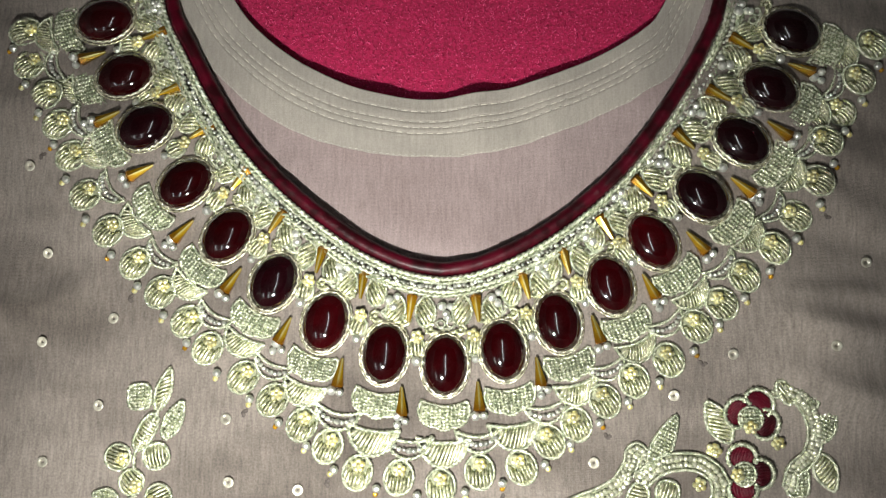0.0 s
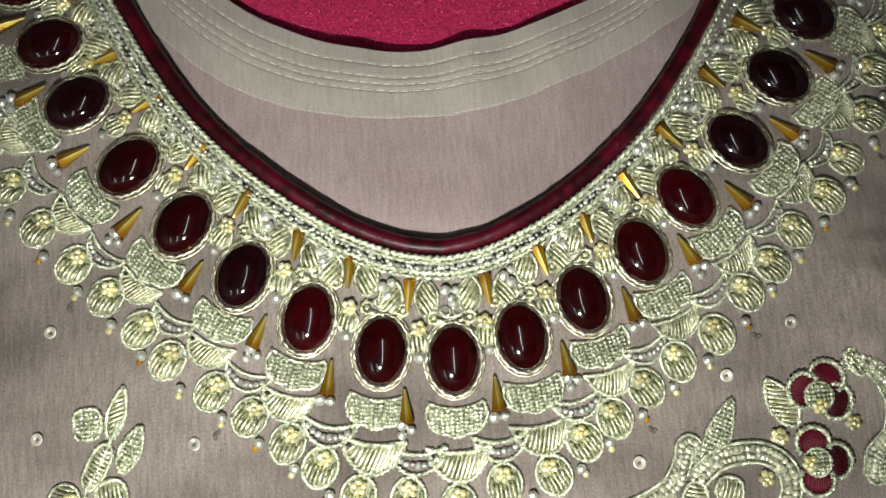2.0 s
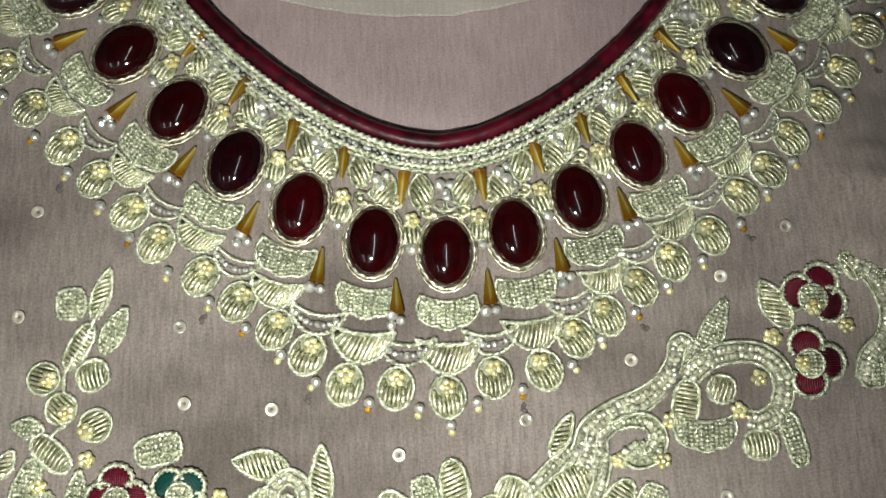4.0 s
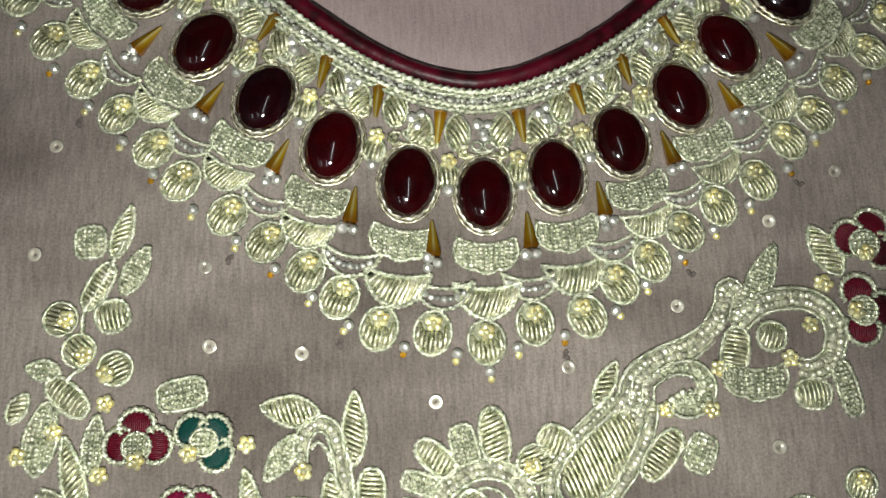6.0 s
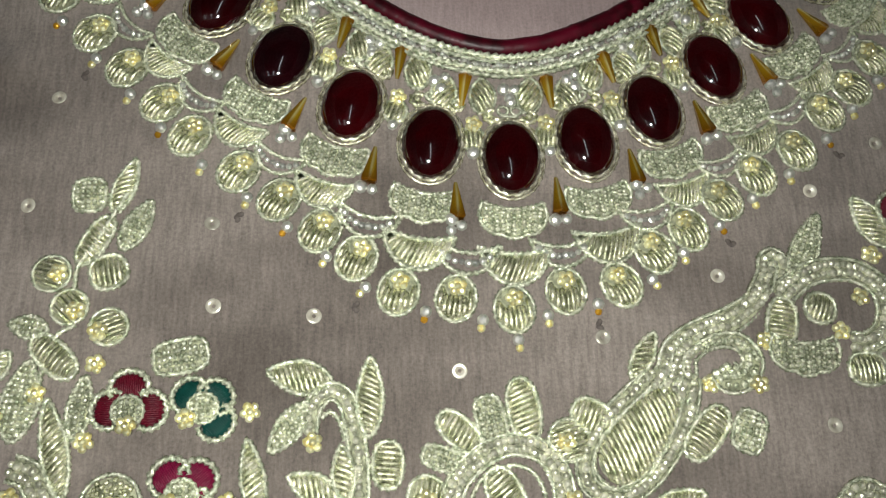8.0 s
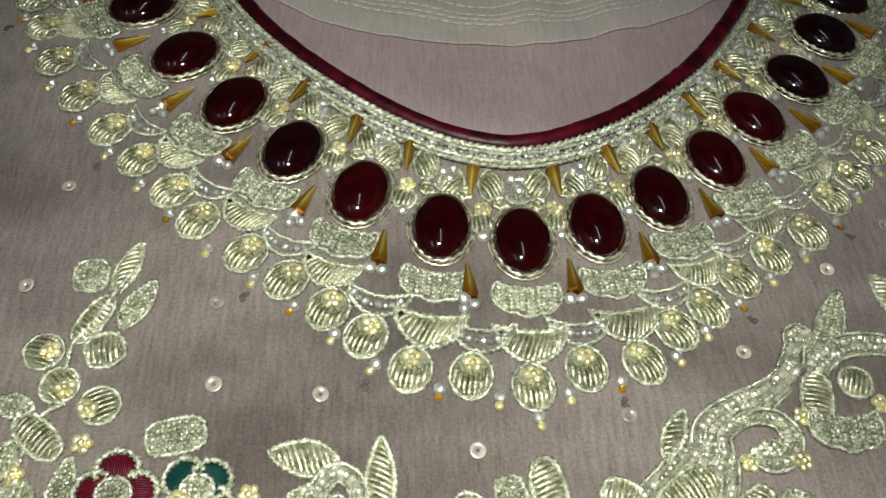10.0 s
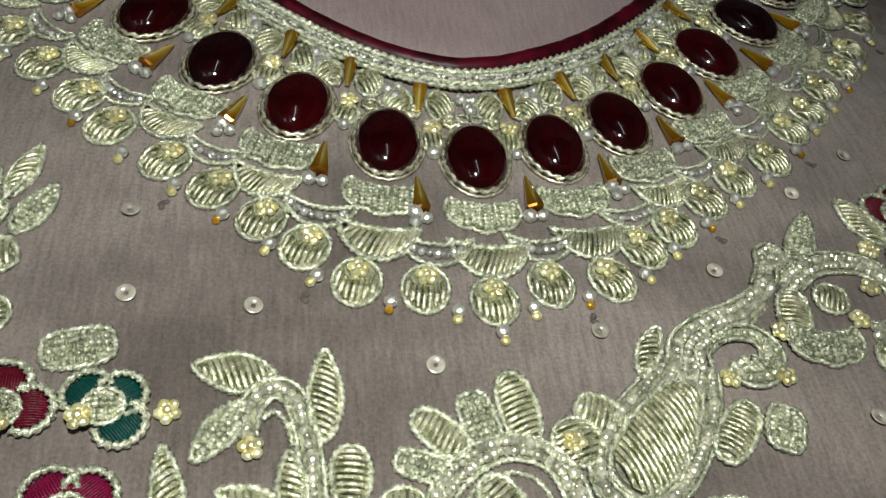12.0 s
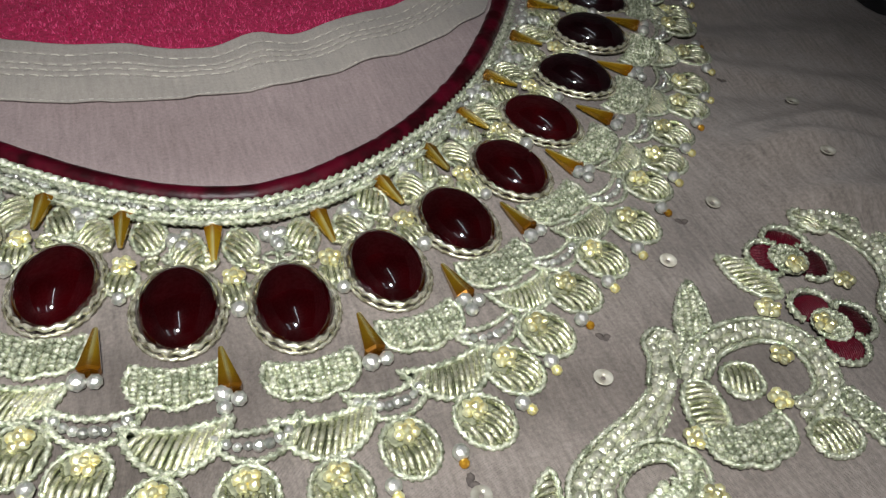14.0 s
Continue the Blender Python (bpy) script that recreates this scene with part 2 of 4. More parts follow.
class Geo:
    """Gathers vertices and faces of one mesh."""

    def __init__(self):
        self.v, self.f, self.count, self.ground = [], [], 0, []

    def add(self, v, f):
        self.v.append(np.asarray(v, float))
        self.f.extend(tuple(i + self.count for i in q) for q in f)
        self.count += len(v)

    def ball(self, c, r, template=BALL_LOW, rot=None):
        v = template[0] * np.asarray(r if np.ndim(r) else (r, r, r))
        if rot is not None:
            v = v @ rot.T
        self.add(v + np.asarray(c), template[1])

    def cut_bead(self, c, r, rng):
        """A faceted bead tipped at random."""
        m = Matrix.Rotation(rng.uniform(0, 6.28), 3, "Z") @ Matrix.Rotation(rng.uniform(-0.7, 0.7), 3, "X")
        self.ball(c, r, BALL_CUT, np.array(m))

    def tube(self, pts, radius, sides=6, caps=True):
        pts = np.asarray(pts, float)
        n = len(pts)
        rad = np.full(n, radius) if np.ndim(radius) == 0 else np.asarray(radius)
        tan = np.gradient(pts, axis=0)
        tan /= np.linalg.norm(tan, axis=1)[:, None] + 1e-12
        side = np.cross(tan, (0, 0, 1.0))
        bad = np.linalg.norm(side, axis=1) < 1e-3
        side[bad] = (1, 0, 0)
        side /= np.linalg.norm(side, axis=1)[:, None]
        up = np.cross(side, tan)
        ang = np.arange(sides) * 2 * math.pi / sides
        v = (pts[:, None] + rad[:, None, None] * (np.cos(ang)[None, :, None] * side[:, None] + np.sin(ang)[None, :, None] * up[:, None])).reshape(-1, 3)
        f = []
        for i in range(n - 1):
            for j in range(sides):
                k = (j + 1) % sides
                f.append((i * sides + j, i * sides + k, (i + 1) * sides + k, (i + 1) * sides + j))
        if caps:
            f.append(tuple(range(sides))[::-1])
            f.append(tuple((n - 1) * sides + j for j in range(sides)))
        self.add(v, f)

    def cord(self, pts, r=0.55, pitch=1.15, z=0.5, lean=0.55, closed=False):
        """A two-ply twisted cord laid along a line: one ribbed strand, its ribs slanting round it."""
        pts = resample(pts, 0.38, closed)
        n = len(pts)
        if closed:
            pts = np.vstack((pts, pts[:1]))
            n += 1
        tan = np.gradient(pts, axis=0)
        if closed:
            tan[0] = tan[-1] = pts[1] - pts[-2]
        tan /= np.linalg.norm(tan, axis=1)[:, None] + 1e-12
        side = np.stack((tan[:, 1], -tan[:, 0]), 1)
        length = 0.38 * (n - 1)
        turns = max(1, round(length / (2 * pitch)))
        sides = 7
        ang = np.arange(sides) * 2 * math.pi / sides
        v = []
        for i in range(n):
            twist = math.copysign(2 * math.pi * turns * i / (n - 1), lean)
            rad = r * (0.80 + 0.34 * np.cos(2 * (ang - twist)))
            zz = z + 0.06 * math.sin(i * 0.7)
            for a, q in zip(ang, rad):
                v.append((pts[i][0] + side[i][0] * q * math.cos(a), pts[i][1] + side[i][1] * q * math.cos(a), zz + q * math.sin(a)))
        f = []
        for i in range(n - 1):
            for j in range(sides):
                k = (j + 1) % sides
                f.append((i * sides + j, i * sides + k, (i + 1) * sides + k, (i + 1) * sides + j))
        self.add(v, f)

    def pad(self, shape, rise=0.5, z=0.15):
        """The stuffed ground of a motif: a low dome inside its outline."""
        edge = np.asarray(shape, float)[:, :2]
        mid = edge.mean(0)
        n = len(edge)
        v = [(*p, z) for p in edge] + [(*(mid + (p - mid) * 0.6), z + rise * 0.8) for p in edge] + [(*mid, z + rise)]
        f = []
        for i in range(n):
            k = (i + 1) % n
            f += [(i, k, n + k, n + i), (n + i, n + k, 2 * n)]
        self.ground += range(len(self.f), len(self.f) + len(f))
        self.add(v, f)

    def serpent(self, pairs, rise=0.7, r=0.5, z=0.4):
        """Coiled wire laid to and fro over a pad, its turns as ridges: one run of wire."""
        run, rad = [], []
        for m, (a, b) in enumerate(pairs):
            a, b = np.asarray(a, float), np.asarray(b, float)
            if m % 2:
                a, b = b, a
            length = np.linalg.norm(b - a)
            n = max(4, int(length / 0.42))
            s = np.linspace(0, 1, n)
            up = rise * min(1.0, length / 5 + 0.2)
            for k in range(n):
                run.append((*(a + (b - a) * s[k]), z + up * math.sin(math.pi * s[k]) ** 0.7))
                rad.append(r * (0.62 if k in (0, n - 1) else 1.0 if k % 2 else 0.86))
        if len(run) > 3:
            self.tube(run, rad, 6)


def resample(pts, step, closed=False):
    pts = np.asarray(pts, float)[:, :2]
    if closed:
        pts = np.vstack((pts, pts[:1]))
    d = np.concatenate(((0,), np.cumsum(np.linalg.norm(np.diff(pts, axis=0), axis=1))))
    n = max(3, int(round(d[-1] / step)) + (0 if closed else 1))
    s = np.linspace(0, d[-1], n + 1)[:-1] if closed else np.linspace(0, d[-1], n)
    return np.stack((np.interp(s, d, pts[:, 0]), np.interp(s, d, pts[:, 1])), 1)


def spline(pts, per=12):
    """A smooth line through points (Catmull-Rom)."""
    p = np.asarray(pts, float)
    p = np.vstack((2 * p[0] - p[1], p, 2 * p[-1] - p[-2]))
    out = []
    for i in range(1, len(p) - 2):
        for k in range(per):
            t = k / per
            a, b, c, d = p[i - 1], p[i], p[i + 1], p[i + 2]
            out.append(0.5 * (2 * b + (c - a) * t + (2 * a - 5 * b + 4 * c - d) * t * t + (3 * b - a - 3 * c + d) * t ** 3))
    out.append(p[-2])
    return np.array(out)


def offset(line, d):
    """The line shifted to its right by d."""
    tan = np.gradient(line, axis=0)
    tan /= np.linalg.norm(tan, axis=1)[:, None]
    return line + d * np.stack((tan[:, 1], -tan[:, 0]), 1)


def cloth_z(x, y):
    """Height of the front's cloth in millimetres: it lies almost flat, with soft waves and folds off to the sides."""
    z = 0.5 * noise.noise((x / 38, y / 30, 0.3)) - 1.0
    u = min(1.0, max(0.0, (x - 30) / 45))
    v = min(1.0, max(0.0, (10 - y) / 60))
    z += (1.8 + 1.8 * v) * u * u * (3 - 2 * u) + 1.3 * min(1.0, max(0.0, -y / 100)) ** 2 + 6.5 * math.exp(-((x - 119) / 18) ** 2 - ((y + 31) / 18) ** 2)
    side = min(1.0, max(0.0, (abs(x) - 88 + 0.35 * y) / 40))
    z += side * 3.4 * noise.noise((x / 55 + 7, y / 15 + 0.3 * x / 17, 2.0))
    z += side * (0.9 * noise.noise((x / 13 + 3, y / 8, 6.0)) + 0.5 * noise.noise((x / 6, y / 7 + 0.4 * x / 6, 11.0)))
    below = (-11.5 - 0.006 * max(0.0, x - 118) ** 2) - y
    crease = min(1.0, max(0.0, (x - 97) / 14))
    z += crease * 3.3 * math.exp(-max(0.0, below) / 12) / (1 + math.exp(-max(-30.0, min(30.0, below / 0.7))))
    east = min(1.0, max(0.0, (x - 98) / 12))
    z += east * 3.0 * math.exp(-((y + 21 + 0.2 * (x - 106)) / 4) ** 2) + east * 2.8 * math.exp(-((y + 41 + 0.28 * (x - 114)) / 4.5) ** 2)
    west = min(1.0, max(0.0, (-x - 104) / 10))
    z += west * 2.2 * math.exp(-((y + 14 - 0.15 * (x + 110)) / 5) ** 2) + west * 2.0 * math.exp(-((y + 40 - 0.1 * (x + 110)) / 5) ** 2)
    low = min(1.0, max(0.0, (-y - 105) / 60))
    return z + low * 3 * noise.noise((x / 60, y / 40, 9.0))


tunic = tagged(new("embroidered_tunic"), "mauve georgette tunic with gold zari and ruby cabochon neckline, laid flat", "garment")


def finish(data, geo, smooth):
    """Shading of the faces; the stuffed ground of a motif takes the felt, toned as shade."""
    data.polygons.foreach_set("use_smooth", [smooth] * len(data.polygons))
    if geo.ground:
        data.materials.append(M_FELT)
        for i in geo.ground:
            data.polygons[i].material_index = 1
    data.update()


STUFF = ("bead_rosette", "fan_motif", "crystal_cluster", "bead_chain")


def part(name, geo, mat, parent, label="", smooth=True, at=None, turn=0.0, z=0.0):
    """One mesh object under a thing or a part; at and turn place it on the cloth, in millimetres and degrees."""
    data = geo
    if isinstance(geo, Geo):
        data = bpy.data.meshes.new(name)
        data.from_pydata((np.vstack(geo.v) * MM).tolist(), [], geo.f)
        data.materials.append(mat)
        finish(data, geo, smooth)
    ob = new(name, data)
    ob.parent = parent
    if at is not None:
        ob.matrix_basis = pose(at[0] * MM, at[1] * MM, (cloth_z(at[0], at[1]) + z) * MM, 0, 0, turn)
    if label:
        ob["label"] = label
    if name in STUFF:
        ob["kind"] = "stuff"
    return ob


# ---- plan, in millimetres ----
PIPING_LINE = [(-87.0, 78.4), (-81.1, 65.9), (-71.6, 48.1), (-61.3, 33.1), (-46.7, 18.1), (-28.8, 4.5), (-14.5, -2.9), (-4.0, -5.6), (3.0, -5.8), (13.6, -3.3), (27.7, 3.3), (41.8, 12.9), (55.9, 25.7), (68.1, 41.2), (78.2, 56.9), (85.1, 70.0), (87.6, 77.0)]
GEMS = [(-108.7, 74.1, 76), (-101.9, 56.3, 72), (-94.6, 39.3, 62), (-81.0, 20.8, 52), (-67.0, 4.4, 38), (-52.0, -10.1, 27), (-35.7, -22.4, 17), (-17.4, -31.9, 8), (1.0, -35.3, 1), (18.8, -30.8, -8), (35.6, -22.2, -15), (51.7, -10.9, -22), (64.9, 2.6, -35), (80.4, 16.8, -48), (93.3, 34.0, -55), (102.9, 51.1, -60), (110.8, 69.9, -65)]
INNER_AMBERS = [(-92.7, 69.5), (-86.7, 51.5), (-76.4, 37.7), (-63.5, 22.4), (-51.6, 8.8), (-37.9, -3.3), (-24.6, -11.1), (-9.6, -18.1), (10.8, -18.1), (25.7, -11.2), (38.2, -3.4), (50.7, 7.1), (62.3, 19.5), (75.5, 34.4), (86.5, 48.8), (94.9, 66.2)]
OUTER_AMBERS = [(-112.3, 62.4), (-106.6, 42.1), (-95.0, 24.7), (-80.8, 5.9), (-64.8, -9.5), (-48.3, -25.0), (-31.0, -37.7), (-12.1, -46.3), (11.2, -44.7), (29.5, -37.3), (47.1, -24.4), (63.4, -11.5), (78.1, 2.2), (93.0, 19.7), (104.7, 37.5), (113.0, 57.4)]
COINS = [(-135.0, 70.9), (-133.1, 60.2), (-126.7, 49.8), (-122.2, 40.1), (-117.7, 30.0), (-112.3, 17.3), (-104.5, 5.8), (-95.7, -4.3), (-87.5, -13.3), (-78.8, -22.3), (-72.0, -30.6), (-60.7, -39.3), (-51.5, -46.1), (-42.3, -53.4), (-34.3, -59.8), (-25.2, -67.5), (-12.8, -68.9), (-0.2, -71.4), (11.5, -67.2), (24.1, -65.8), (32.5, -58.1), (40.6, -52.9), (49.2, -45.9), (58.0, -39.8), (68.5, -33.6), (77.2, -23.4), (85.1, -16.6), (92.3, -8.1), (102.0, 0.5), (109.4, 10.8), (116.8, 21.7), (119.6, 34.2), (125.7, 44.6), (131.0, 54.1), (136.0, 65.5)]
BACK_NECK = [(-67.1, 81.0), (-55.8, 68.3), (-40.9, 58.4), (-24.3, 51.1), (-7.0, 48.5), (12.1, 50.6), (32.2, 55.6), (50.4, 63.4), (64.7, 71.9), (71.0, 79.7)]
FACING_EDGE = [(-83.1, 69.8), (-69.8, 54.5), (-56.9, 43.8), (-40.4, 35.7), (-22.2, 31.3), (-2.3, 29.8), (17.4, 31.8), (35.5, 37.4), (53.3, 45.1), (65.7, 52.0), (76.5, 61.5)]
SEQUINS = [(-130.9, 26.8), (-123.2, -1.2), (-122.8, -28.7), (-120.5, -64.8), (-101.6, -21.5), (-104.6, -48.0), (-65.6, -51.9), (-64.0, -70.5), (-43.1, -72.7), (45.6, -64.2), (69.6, -44.2), (87.6, -31.9), (115.6, -29.3), (128.9, -4.1), (-12.5, -84.7), (18.7, -77.7), (65.1, -97.5)]

# ---- the cloths ----


def strip(lines, zs, name, mat, parent, label="", thick=0.5):
    """A sheet of cloth through a row of lines of equal length, heights zs(x, y, row), with a hem's thickness."""
    g = Geo()
    rows, n = len(lines), len(lines[0])
    top = np.array([(x, y, zs(x, y, r)) for r, line in enumerate(lines) for x, y in line])
    low = top - (0, 0, thick)
    f = []
    for r in range(rows - 1):
        for i in range(n - 1):
            a, b = r * n + i, r * n + i + 1
            f.append((a, a + n, b + n, b))
            f.append((a + rows * n, b + rows * n, b + n + rows * n, a + n + rows * n))
    rim = list(range(n)) + [r * n + n - 1 for r in range(1, rows)] + [rows * n - 1 - i for i in range(1, n)] + [r * n for r in range(rows - 2, 0, -1)]
    for i, a in enumerate(rim):
        b = rim[(i + 1) % len(rim)]
        f.append((a, b, b + rows * n, a + rows * n))
    g.add(np.vstack((top, low)), f)
    return part(name, g, mat, parent, label)


neck = spline([(-93.0, 104.0), *PIPING_LINE, (94.5, 104.0)], 8)
N = 260
neck_even = resample(neck, np.sum(np.linalg.norm(np.diff(neck, axis=0), axis=1)) / (N - 1))
outline = spline([(-205, 112), (-192, 70), (-190, 20), (-215, -45), (-235, -130), (-225, -260), (-120, -330), (0, -335), (120, -330),
                  (225, -260), (235, -130), (212, -45), (189, 20), (191, 60), (205, 112)], 14)
outline_even = resample(outline, np.sum(np.linalg.norm(np.diff(outline, axis=0), axis=1)) / (len(neck_even) - 1))
count = min(len(neck_even), len(outline_even))
start = offset(neck_even[:count], 1.2)
ways = np.linspace(0, 1, 100) ** 1.2
front_lines = [start + (outline_even[:count] - start) * w for w in ways]
front_panel = strip(front_lines, lambda x, y, r: cloth_z(x, y), "front_panel", M_CLOTH, tunic, "sheer mauve georgette front, softly creased")

# inside of the back, seen through the neck opening
back_neck = spline([(-82.0, 108.0), *BACK_NECK, (86.0, 108.0)], 8)
back_even = resample(back_neck, np.sum(np.linalg.norm(np.diff(back_neck, axis=0), axis=1)) / 89)[:90]
hem = np.stack((np.linspace(-140, 140, 90), -40 + 0 * np.linspace(-1, 1, 90)), 1)
hem[:, 1] += 130 * np.abs(np.linspace(-1, 1, 90)) ** 3


def back_z(x, y, r):
    pleats = 0.7 * noise.noise((x / 9 + 0.02 * y, y / 60, 4.0)) + 0.8 * noise.noise((x / 30, y / 30, 5.0))
    puff = min(1.0, max(0.0, (y - 30) / 14))
    gather = 2.6 * math.exp(-((x - 9) / 8) ** 2) + 2.2 * math.exp(-((x + 19) / 9) ** 2) + 1.2 * noise.noise((x / 14, 0.4, 6.0))
    inside = min(1.0, max(0.0, (y - 14 - 0.010 * x * x) / 16))
    return -3.2 + 1.3 * inside + pleats * 1.0 * min(1.0, max(0.0, (75 - y) / 40)) + puff * gather


strip([back_even + (hem - back_even) * w for w in np.linspace(0, 1, 40)], back_z, "back_panel", M_BACK, tunic, "mauve inside of the back, faintly pleated")
face_low = spline([(-96.0, 100.0), *FACING_EDGE, (92.0, 100.0)], 8)
face_even = resample(face_low, np.sum(np.linalg.norm(np.diff(face_low, axis=0), axis=1)) / 89)[:90]
wobble = np.array([(0, 0.5 * noise.noise((i * 0.5, 0, 0))) for i in range(90)])
facing_lines = [back_even + (0, -0.15) + (face_even + wobble - back_even) * w for w in np.linspace(0, 1, 51)]


def groove(r):
    """How deep the stitching draws the facing in at row r of 50."""
    return 0.45 * sum(math.exp(-((r / 50 - share) / 0.012) ** 2) for share in (0.22, 0.40, 0.50, 0.60))


facing = strip(facing_lines, lambda x, y, r: back_z(x, y, 0) + 0.75 - groove(r) + 0.3 * noise.noise((x / 12, y / 8, 1.0)) + 0.12 * noise.noise((x / 2.5, y / 6, 2.0)), "neck_facing", M_FACING, tunic, "ecru cotton facing with rows of stitching", 0.4)


def stitch_row(share, dash, gap):
    g = Geo()
    line = resample(back_even + (face_even - back_even) * share, 0.4)
    step = int((dash + gap) / 0.4)
    for i in range(2, len(line) - step, step):
        seg = line[i:i + int(dash / 0.4) + 1]
        z = [back_z(x, y, 0) + 0.62 + 0.3 * noise.noise((x / 12, y / 8, 1.0)) - (0.25 if k in (0, len(seg) - 1) else 0) for k, (x, y) in enumerate(seg)]
        g.tube(np.column_stack((seg, z)), 0.2, 4)
    return g


for share in (0.22, 0.40, 0.50, 0.60):
    part("stitching", stitch_row(share, 2.4, 0.8), M_THREAD, facing)
part("overlock_edge", stitch_row(0.985, 1.6, 0.4), M_THREAD, facing, "frayed ecru edge thread")

# maroon satin piping round the neck
g = Geo()
pts = neck_even
rad = [2.25 + 0.2 * noise.noise((i * 0.25, 1, 0)) + (0.35 * noise.noise((i * 0.9, 5, 0)) if p[0] > 10 else 0) for i, p in enumerate(pts)]
g.tube([(x, y, cloth_z(x, y) + 0.55) for x, y in pts], rad, 14)
part("neck_piping", g, M_PIPING, tunic, "maroon satin piping")

# zari cords beside the piping
for d, r, pitch, lean, z in ((3.2, 0.95, 1.9, 0.6, 0.8), (4.5, 0.8, 1.7, -0.6, 0.7), (7.1, 0.95, 1.9, 0.6, 0.9), (8.4, 0.75, 1.5, -0.6, 0.7)):
    g = Geo()
    line = offset(neck_even, d)
    line = line[line[:, 1] < 96]
    g.cord(line, r, pitch, z, lean)
    part("neckline_cord", g, M_CORD, tunic, "pale gold twisted cord")
g = Geo()
for i, (x, y) in enumerate(resample(offset(neck_even, 5.8), 1.15)):
    if y < 96:
        g.cut_bead((x + random.uniform(-0.45, 0.45), y + random.uniform(-0.45, 0.45), 0.8 + random.uniform(-0.2, 0.3)), random.uniform(0.45, 0.9), random)
part("bead_chain", g, M_CRYSTAL, tunic, "row of silver cut beads", smooth=False)

# ---- the jewelled neckline ----
gem_line = spline([(p[0], p[1]) for p in GEMS], 10)


def frame_at(s):
    """Place and outward turn (degrees) beside gem number s, which may lie between two gems."""
    i = min(len(GEMS) - 2, max(0, int(math.floor(s))))
    t = s - i
    k = min(len(gem_line) - 1, max(0, int(round(s * 10))))
    p = gem_line[k] if 0 <= s <= len(GEMS) - 1 else np.array(GEMS[i][:2]) * (1 - t) + np.array(GEMS[i + 1][:2]) * t
    return p, -(GEMS[i][2] * (1 - t) + GEMS[i + 1][2] * t)


def local(s, x, y):
    """A point in millimetres beside gem s: x along the neckline, y towards the neck."""
    p, turn = frame_at(s)
    c, q = math.cos(radians(turn)), math.sin(radians(turn))
    return (p[0] + c * x - q * y, p[1] + q * x + c * y), turn


def gem_mesh():
    g = Geo()
    rings, sides = 9, 28
    v, f = [], []
    for i in range(rings):
        a = math.pi / 2 * i / rings
        for j in range(sides):
            b = 2 * math.pi * j / sides
            v.append((7.05 * math.cos(a) ** 0.8 * math.cos(b), 9.45 * math.cos(a) ** 0.8 * math.sin(b), 0.5 + 5.0 * math.sin(a)))
    v.append((0, 0, 5.5))
    for i in range(rings - 1):
        for j in range(sides):
            k = (j + 1) % sides
            f.append((i * sides + j, i * sides + k, (i + 1) * sides + k, (i + 1) * sides + j))
    for j in range(sides):
        f.append(((rings - 1) * sides + j, (rings - 1) * sides + (j + 1) % sides, len(v) - 1))
    low = len(v)
    for j in range(sides):
        b = 2 * math.pi * j / sides
        v.append((6.6 * math.cos(b), 9.0 * math.sin(b), 0.0))
    for j in range(sides):
        k = (j + 1) % sides
        f.append((low + j, low + k, k, j))
    f.append(tuple(low + j for j in range(sides))[::-1])
    g.add(v, f)
    return g


def oval(a, b, n=40):
    return [(a * math.cos(2 * math.pi * i / n), b * math.sin(2 * math.pi * i / n)) for i in range(n)]


def setting_mesh(seed):
    rng = random.Random(seed)
    g = Geo()
    wob = [rng.uniform(-1, 1) for _ in range(40)]
    g.cord([(x * (1 + 0.015 * w), y * (1 + 0.015 * w)) for (x, y), w in zip(oval(7.0, 9.4), wob)], 0.62, 2.3, 1.35, 0.5, True)
    g.cord(oval(7.75, 10.2), 0.45, 1.7, 0.6, -0.5, True)
    return g


DARK_GEMS = (2, 5, 13, 14, 15, 16)
made = {}
settings = []
for i, (x, y, a) in enumerate(GEMS):
    dark = i in DARK_GEMS
    if dark not in made:
        gem = part("gemstone", gem_mesh(), M_GEM_DARK if dark else M_GEM, tunic, "oval wine-black glass cabochon" if dark else "oval ruby red glass cabochon", at=(x, y), turn=-a)
        made[dark] = gem.data
    else:
        gem = part("gemstone", made[dark], None, tunic, "oval wine-black glass cabochon" if dark else "oval ruby red glass cabochon", at=(x, y), turn=-a)
    if len(settings) < 4:
        ob = part("setting", setting_mesh(i), M_SETTING, gem)
        settings.append(ob.data)
    else:
        part("setting", settings[i % 4], None, gem)


def amber_mesh(length, narrow, wide):
    """A tapered bugle of cut glass lying on the cloth, its wide end at +y."""
    g = Geo()
    sides = 6
    v = []
    for y, r in ((-length / 2, narrow * 0.8), (-length / 2 + 0.4, narrow), (length / 2 - 0.5, wide), (length / 2, wide * 0.8)):
        for j in range(sides):
            b = 2 * math.pi * (j + 0.5) / sides
            v.append((r * math.cos(b), y, 1.35 + 0.75 * r * math.sin(b)))
    f = []
    for i in range(3):
        for j in range(sides):
            k = (j + 1) % sides
            f.append((i * sides + j, (i + 1) * sides + j, (i + 1) * sides + k, i * sides + k))
    f.append(tuple(range(sides)))
    f.append(tuple(18 + j for j in range(sides))[::-1])
    g.add(v, f)
    return g


